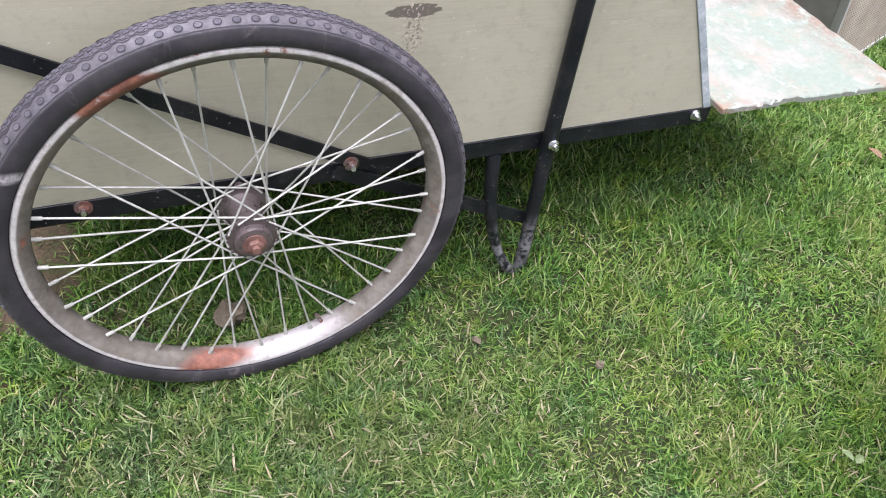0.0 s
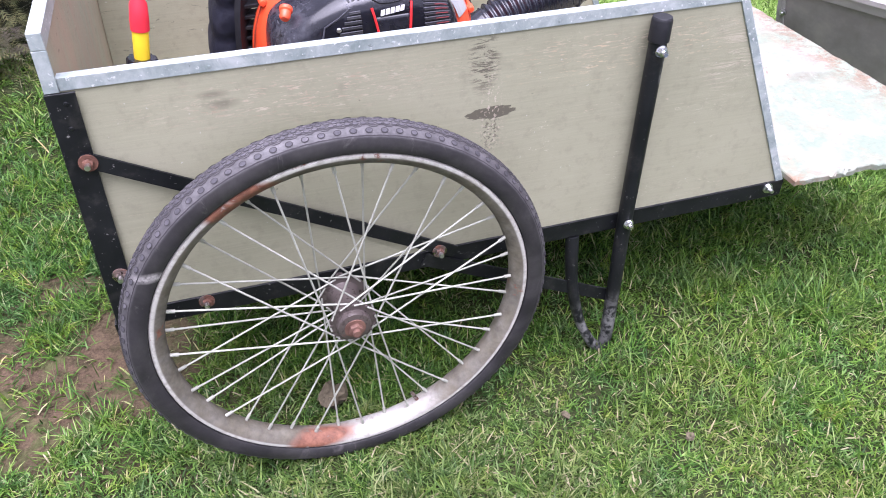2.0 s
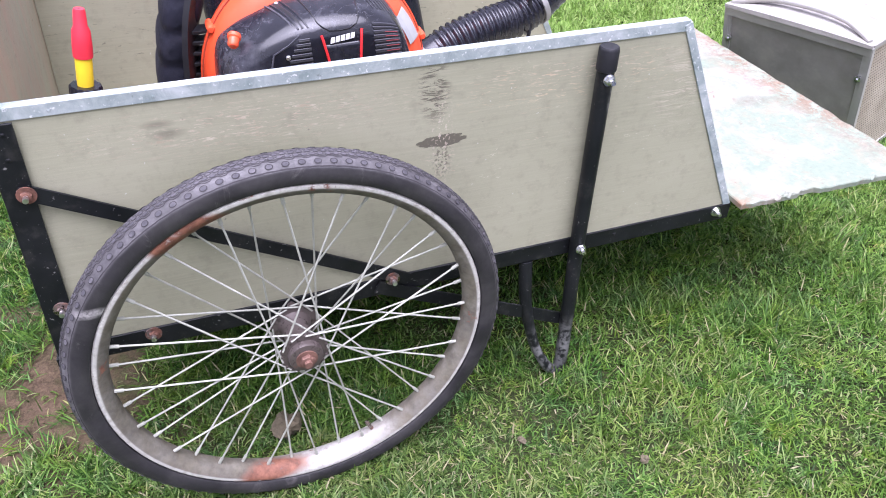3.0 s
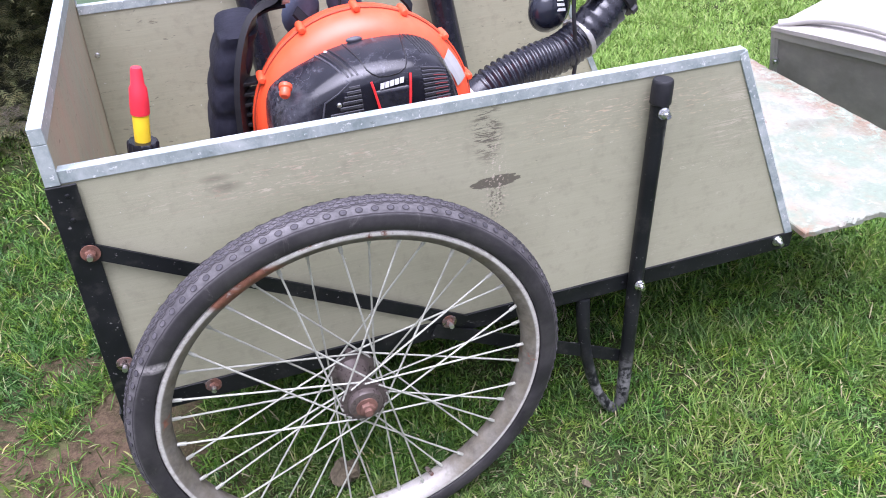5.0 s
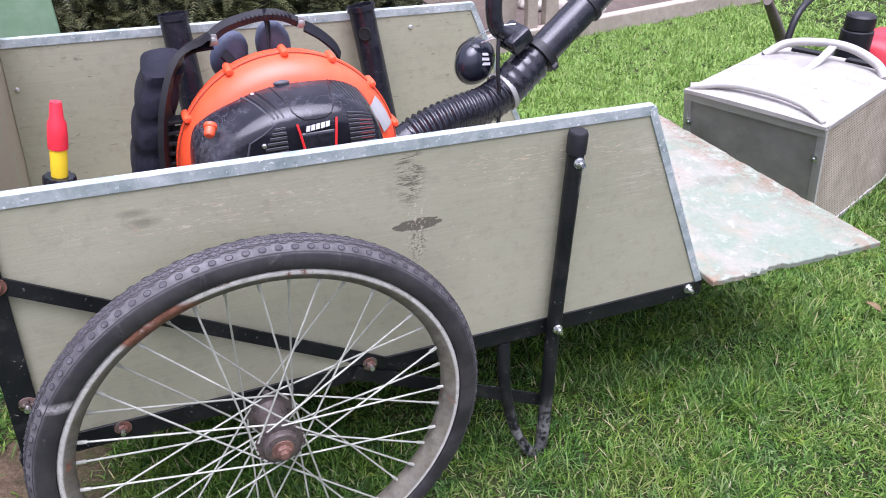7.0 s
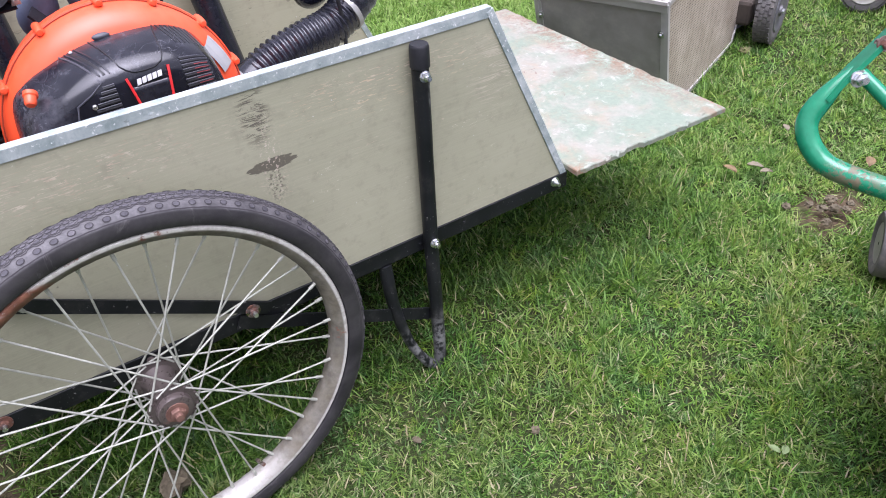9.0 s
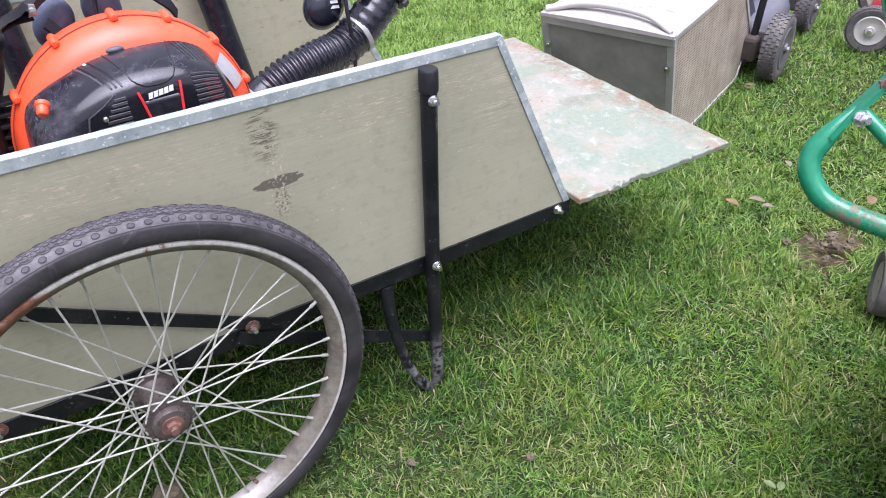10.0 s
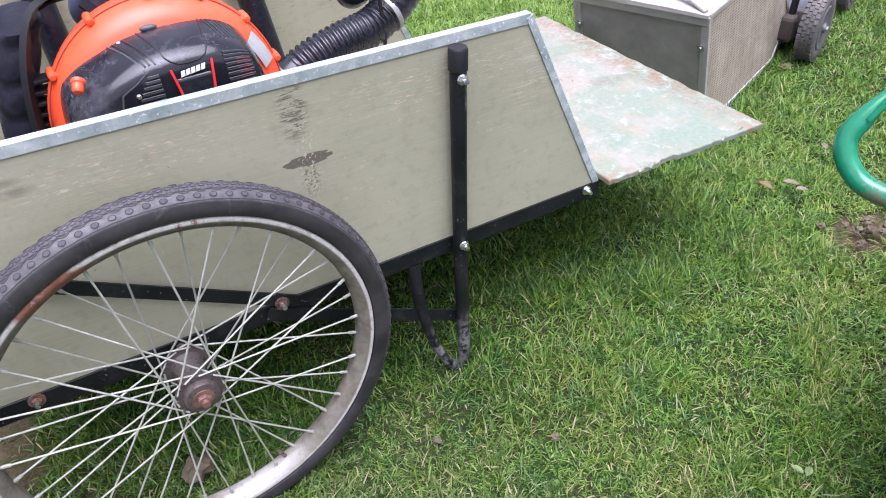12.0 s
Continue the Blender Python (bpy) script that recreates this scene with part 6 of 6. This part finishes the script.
def tub():
    """A wide tub with a dark outer lip, a flat grey rim and a stepped grey inside."""
    t = thing("round_tub", "wide round tub with a smooth blue-grey rim", "tub", pose(1.115, -1.038, 0))
    # grey plastic; the sky's reflection on it is put into the blue-grey colour
    grey = plain("sky_tinted_grey_plastic", (0.098, 0.112, 0.135), 0.36, 0, 0.15, 30, 0.06, (0.16, 0.17, 0.19), 0.4)
    up = facing((0, 0, 0), (0, 0, 1))
    b = bm_new()
    lathe(b, [(0.001, 0.0), (0.20, 0.0), (0.24, 0.012), (0.33, 0.13), (0.400, 0.270), (0.418, 0.282), (0.4235, 0.288), (0.4250, 0.294), (0.4240, 0.300), (0.4195, 0.302), (0.4170, 0.297), (0.395, 0.270), (0.32, 0.135), (0.23, 0.022), (0.001, 0.010)], 96, up)
    part("tub_body", b, BLACK_MATT, t, "dark plastic body", 35)
    r = bm_new()
    lathe(r, [(0.4165, 0.296), (0.4175, 0.3000), (0.4130, 0.3020), (0.4040, 0.3020), (0.3995, 0.3000), (0.3990, 0.290), (0.405, 0.288)], 110, up, True)
    part("rim", r, grey, t, "smooth blue-grey rim", 40)
    l = bm_new()
    lathe(l, [(0.3955, 0.286), (0.3945, 0.2960), (0.3900, 0.2975), (0.372, 0.288), (0.34, 0.215), (0.27, 0.150), (0.001, 0.140)], 96, up)
    part("inner_lining", l, grey, t, "scuffed grey lining", 35)
    h = bm_new()
    arc = [radians(62 + 54 * k / 24) for k in range(25)]
    rings(h, [[Vector((rr * math.cos(a), rr * math.sin(a), z)) for rr, z in ((0.4185, 0.296), (0.4185, 0.305), (0.4270, 0.3055), (0.4310, 0.302), (0.4310, 0.286), (0.4240, 0.285))] for a in arc])
    part("grip", h, grey, t, "raised grey grip", 35)


tub()

# ---- beyond the lawn: timber edging, soil bed, hedge ----
TIMBER = plain("weathered_timber", (0.30, 0.255, 0.205), 0.8, 0, 0.25, 30, 0.35, (0.42, 0.38, 0.33), 0.4)
BARK = plain("bark_soil", (0.075, 0.055, 0.042), 0.95, 0, 0.4, 45, 0.7, (0.16, 0.12, 0.09), 0.5)


def edging():
    for k, (x0, x1) in enumerate(((-2.6, -0.2), (-0.19, 2.1), (2.11, 4.4))):
        bm = bm_new()
        box(bm, (x0, -0.035, -0.03), (x1, 0.035, 0.085), 0.006)
        e = part("timber_edging", bm, TIMBER, None, "weathered pale timber edging of the lawn")
        e.matrix_world = pose(0, 2.20, 0, 0, 0, 9.5)
        tagged(e, "", "edging", "lawn edging boards")
    bm = bm_new()
    n = 40
    grid = [[bm.verts.new((-3.2 + 8.2 * i / n, 2.20 + 2.0 * j / 10, 0.035 + 0.025 * noise.noise(Vector((i * 0.7, j * 0.9, 3))))) for i in range(n + 1)] for j in range(11)]
    for a, b in zip(grid, grid[1:]):
        for i in range(n):
            bm.faces.new((a[i], a[i + 1], b[i + 1], b[i]))
    bed = part("planting_bed", bm, BARK, None, "dark bark mulch behind the edging", 60)
    bed.matrix_world = pose(0, 0.10, 0, 0, 0, 9.5)
    tagged(bed, "", "ground", "", "structure")
    rnd = random.Random(9)
    for k in range(26):
        s = bm_new()
        r = rnd.uniform(0.03, 0.075)
        ball(s, (0, 0, 0), (r, r * rnd.uniform(0.7, 1.0), r * 0.55), 10, 7)
        for v in s.verts:
            v.co += v.co.normalized() * 0.35 * r * noise.noise(v.co * 22 + Vector((k, 0, 0)))
        x = rnd.uniform(0.9, 4.2)
        st = part("stone", s, STONE, None, "rough grey brown garden stone", 50)
        st.matrix_world = pose(x, 2.36 + 0.14 * x + rnd.uniform(0.0, 0.5), 0.055, 0, 0, rnd.uniform(0, 360))
        tagged(st, "", "stone", "stones in the bed")


def pegs():
    """Short sawn posts in the bed behind the edging."""
    for x, y, w, h, turn in ((1.79, 2.52, 0.060, 0.42, 4), (1.92, 2.56, 0.085, 0.46, 12), (1.68, 2.60, 0.11, 0.40, 8)):
        bm = bm_new()
        box(bm, (-w / 2, -0.02, 0), (w / 2, 0.02, h), 0.003)
        p = part("garden_post", bm, TIMBER, None, "short sawn timber post in the bed")
        p.matrix_world = pose(x, y, 0.0, 2, -3, turn)
        tagged(p, "", "post", "posts in the bed")


pegs()
STONE = plain("garden_stone", (0.30, 0.27, 0.23), 0.85, 0, 0.3, 25, 0.4)
edging()


def hedge():
    """A conifer hedge: stems and many flat sprays of needles."""
    h = thing("conifer_hedge", "dark green clipped conifer hedge behind the cart", "hedge", pose(-0.65, 2.10, 0))
    rng = np.random.default_rng(5)
    wood = plain("hedge_bark", (0.06, 0.045, 0.035), 0.9, 0, 0.3, 60, 0.5)
    rnd = random.Random(3)
    for k in range(9):
        s = bm_new()
        x = -1.7 + 0.42 * k
        sweep(s, smooth_path([(x, 0.25, 0.0), (x + rnd.uniform(-0.05, 0.05), 0.24, 0.6), (x + rnd.uniform(-0.08, 0.08), 0.25, 1.7)], 4), lambda t: 0.035 * (1 - 0.7 * t), 8)
        part("stem", s, wood, h)
        for j in range(7):
            b = bm_new()
            z = 0.12 + 0.2 * j
            dx, dy = rnd.uniform(-0.25, 0.25), rnd.uniform(-0.42, -0.2)
            sweep(b, smooth_path([(x, 0.24, z), (x + dx * 0.5, 0.24 + dy * 0.5, z + 0.06), (x + dx, 0.24 + dy, z + 0.05)], 3), lambda t: 0.009 * (1 - 0.7 * t), 5)
            part("branch", b, wood, h)
    # a solid shell backs the sprays; the hedge's inner shade is its dark colour
    core = bm_new()
    nx, nz = 60, 22
    grid = []
    for j in range(nz + 1):
        z = 1.12 * j / nz
        grid.append([core.verts.new((-1.75 + 3.5 * i / nx, 0.02 + 0.09 * math.sin((-1.75 + 3.5 * i / nx) * 4.3) + 0.07 * math.sin(z * 6.1) + 0.16 * noise.noise(Vector((i * 0.5, j * 0.5, 2))) + 0.25 * (j / nz) ** 6, z)) for i in range(nx + 1)])
    grid.append([core.verts.new((v.co.x, 0.55, 1.13)) for v in grid[-1]])
    grid.append([core.verts.new((v.co.x, 0.60, 0.0)) for v in grid[-1]])
    for a, b in zip(grid, grid[1:]):
        for i in range(nx):
            core.faces.new((a[i], a[i + 1], b[i + 1], b[i]))
    part("dark_backing", core, plain("shaded_foliage", (0.022, 0.026, 0.014), 0.95, 0, 0.5, 40, 0.8, (0.05, 0.042, 0.025), 0.6), h, "dark backing shell for the shaded inside of the hedge", 50)
    # sprays: a rib with needles on both sides
    n = 15000
    px = rng.uniform(-1.7, 1.75, n)
    pz = rng.uniform(0.0, 1.15, n) ** 1.15
    surf = 0.09 * np.sin(px * 4.3) + 0.07 * np.sin(pz * 6.1 + px * 3) + 0.05 * np.sin(px * 11 + pz * 5)
    py = -0.18 + surf + np.abs(rng.normal(0, 0.13, n))
    az = rng.normal(-np.pi / 2, 0.85, n)
    el = rng.normal(0.05, 0.5, n)
    ln = rng.uniform(0.06, 0.13, n)
    vs, total = [], 0
    for k in range(n):
        f = np.array([np.cos(az[k]) * np.cos(el[k]), np.sin(az[k]) * np.cos(el[k]), np.sin(el[k])])
        sd = np.cross(f, [0, 0, 1.0])
        sd /= np.linalg.norm(sd) + 1e-6
        roll = rng.uniform(-0.8, 0.8)
        sd = sd * np.cos(roll) + np.cross(f, sd) * np.sin(roll)
        base = np.array([px[k], py[k], pz[k]])
        m = 8
        for j in range(m):
            c = base + f * ln[k] * j / m
            for s in (-1, 1):
                l = 0.024 * rng.uniform(0.7, 1.2) * (1 - 0.45 * j / m)
                tip = c + (sd * s * 0.8 + f * 0.62) * l
                wv = f * 0.0024
                vs.extend((c - wv, c + wv, tip))
                total += 1
    me = bpy.data.meshes.new("needles")
    v = np.array(vs)
    me.vertices.add(len(v))
    me.vertices.foreach_set("co", v.ravel())
    me.loops.add(len(v))
    me.loops.foreach_set("vertex_index", np.arange(len(v), dtype=np.int32))
    me.polygons.add(total)
    me.polygons.foreach_set("loop_start", (np.arange(total) * 3).astype(np.int32))
    me.update(calc_edges=True)
    g = Graph("conifer_needles", 0.55, 0, 0.3)
    tone = g.noise(7, 4, 0.6)
    me.materials.append(g.done(g.mix(g.ramp(g.island(), (0.0, 0.0), (1.0, 1.0)), g.ramp(tone, (0.3, (0.022, 0.038, 0.014)), (0.7, (0.065, 0.085, 0.028))), (0.13, 0.12, 0.05))))
    nd = tagged(new("needles", me), "short dark green needles", "", "", "stuff")
    nd.parent = h


hedge()

# the wooden fence that closes the garden behind the hedge
for k in range(34):
    f = bm_new()
    box(f, (0, 0, 0.02), (0.145, 0.018, 1.8), 0.003)
    fb = part("fence_board", f, TIMBER, None, "brown grey upright fence board")
    fb.matrix_world = pose(-3.0 + 0.15 * k, 2.80 + 0.021 * k, 0, 0, 0, 8)
    tagged(fb, "", "fence board", "fence boards behind the bed")


# ---- small things on the grass ----
LEAF_TAN = plain("dead_leaf", (0.29, 0.20, 0.11), 0.8, 0, 0.25, 60, 0.3)
LEAF_GREY = plain("grey_dead_leaf", (0.29, 0.25, 0.18), 0.85, 0, 0.2, 60, 0.3)
WEED = plain("weed_leaf", (0.26, 0.34, 0.15), 0.6, 0, 0.2, 60, 0.2)
CLOD = plain("dry_clod", (0.098, 0.080, 0.048), 0.95, 0, 0.45, 120, 0.9, (0.16, 0.13, 0.085), 0.6)


def leaf(x, y, size, turn, mat_, label, z=0.028, name="dead_leaf"):
    bm = bm_new()
    n = 8
    cols = []
    for i in range(n + 1):
        t = i / n
        w = size * 0.33 * math.sin(math.pi * min(1, t * 0.97 + 0.02)) ** 0.7
        zz = 0.12 * size * math.sin(math.pi * t) * (1 if i % 2 else 0.8)
        cols.append([bm.verts.new((size * (t - 0.5), s * w, zz + 0.12 * size * abs(s) ** 2)) for s in (-1, -0.5, 0, 0.5, 1)])
    for a, b in zip(cols, cols[1:]):
        for k in range(4):
            bm.faces.new((a[k], a[k + 1], b[k + 1], b[k]))
    bmesh.ops.solidify(bm, geom=bm.faces[:], thickness=0.0008)
    ob = part(name, bm, mat_, None, label, 60)
    ob.matrix_world = pose(x, y, z, 8, -6, turn)
    return tagged(ob, "", "leaf")


leaf(1.494, 0.072, 0.040, 100, LEAF_TAN, "curled tan dead leaf on the grass")
leaf(1.555, 0.040, 0.042, 130, LEAF_GREY, "grey brown dead leaf on the grass")
leaf(1.556, 0.004, 0.034, 150, LEAF_GREY, "grey brown dead leaf on the grass")
leaf(1.795, -0.132, 0.040, 30, LEAF_TAN, "curled tan dead leaf on the grass")
leaf(1.783, 0.118, 0.030, 60, LEAF_GREY, "small pale dead leaf on the grass")
leaf(0.850, -0.570, 0.022, 110, WEED, "pale green broad weed leaf", 0.03, "weed_leaf")
leaf(0.864, -0.582, 0.020, 20, WEED, "pale green broad weed leaf", 0.03, "weed_leaf")


def clod(x, y, r, mat_, label, seed):
    bm = bm_new()
    ball(bm, (0, 0, 0), (r, r * 0.85, r * 0.55), 14, 10)
    for v in bm.verts:
        v.co += v.co.normalized() * r * 0.7 * noise.noise(v.co * (2.6 / r) + Vector((seed, 0, 0)))
    ob = part("clod", bm, mat_, None, label, 50)
    ob.matrix_world = pose(x, y, r * 0.3 + 0.008, 0, 0, seed * 40)
    return tagged(ob, "", "clod")


clod(-0.048, 0.014, 0.029, CLOD, "pale brown clod of earth under the wheel", 1)
clod(0.553, -0.278, 0.009, CLOD, "small dry clod of earth in the grass", 2)
clod(0.36, -0.165, 0.008, CLOD, "small dry clod of earth in the grass", 3)
for k, (x, y, r) in enumerate(((1.57, -0.19, 0.015), (1.51, -0.21, 0.011), (1.60, -0.16, 0.014), (1.54, -0.14, 0.010), (1.59, -0.21, 0.011), (1.55, -0.17, 0.013), (1.49, -0.11, 0.012), (1.62, -0.20, 0.010))):
    clod(x, y, r, CLOD, "crumbled earth from a mole run", 4 + k)

MOSS = plain("mossy_earth", (0.10, 0.10, 0.035), 0.95, 0, 0.45, 110, 0.9, (0.16, 0.12, 0.07), 0.6)
clod(2.14, 0.55, 0.018, MOSS, "mossy lump of turf beside the mower", 17)

STUMP = plain("grey_dead_wood", (0.12, 0.10, 0.085), 0.9, 0, 0.35, 50, 0.6)
br = bm_new()
sweep(br, smooth_path([(2.86, 1.82, 0.0), (2.73, 1.74, 0.09), (2.44, 1.54, 0.29), (2.24, 1.40, 0.42)], 6), lambda t: 0.034 * (1 - 0.5 * t), 12)
sweep(br, smooth_path([(2.60, 1.65, 0.18), (2.62, 1.62, 0.08), (2.60, 1.60, 0.0)], 5), lambda t: 0.020 * (1 - 0.5 * t), 8)
for v in br.verts:
    v.co += Vector((1, 1, 0)) * 0.008 * noise.noise(v.co * 18)
tagged(part("dead_branch", br, STUMP, None, "weathered grey dead branch standing on the lawn", 50), "", "branch")
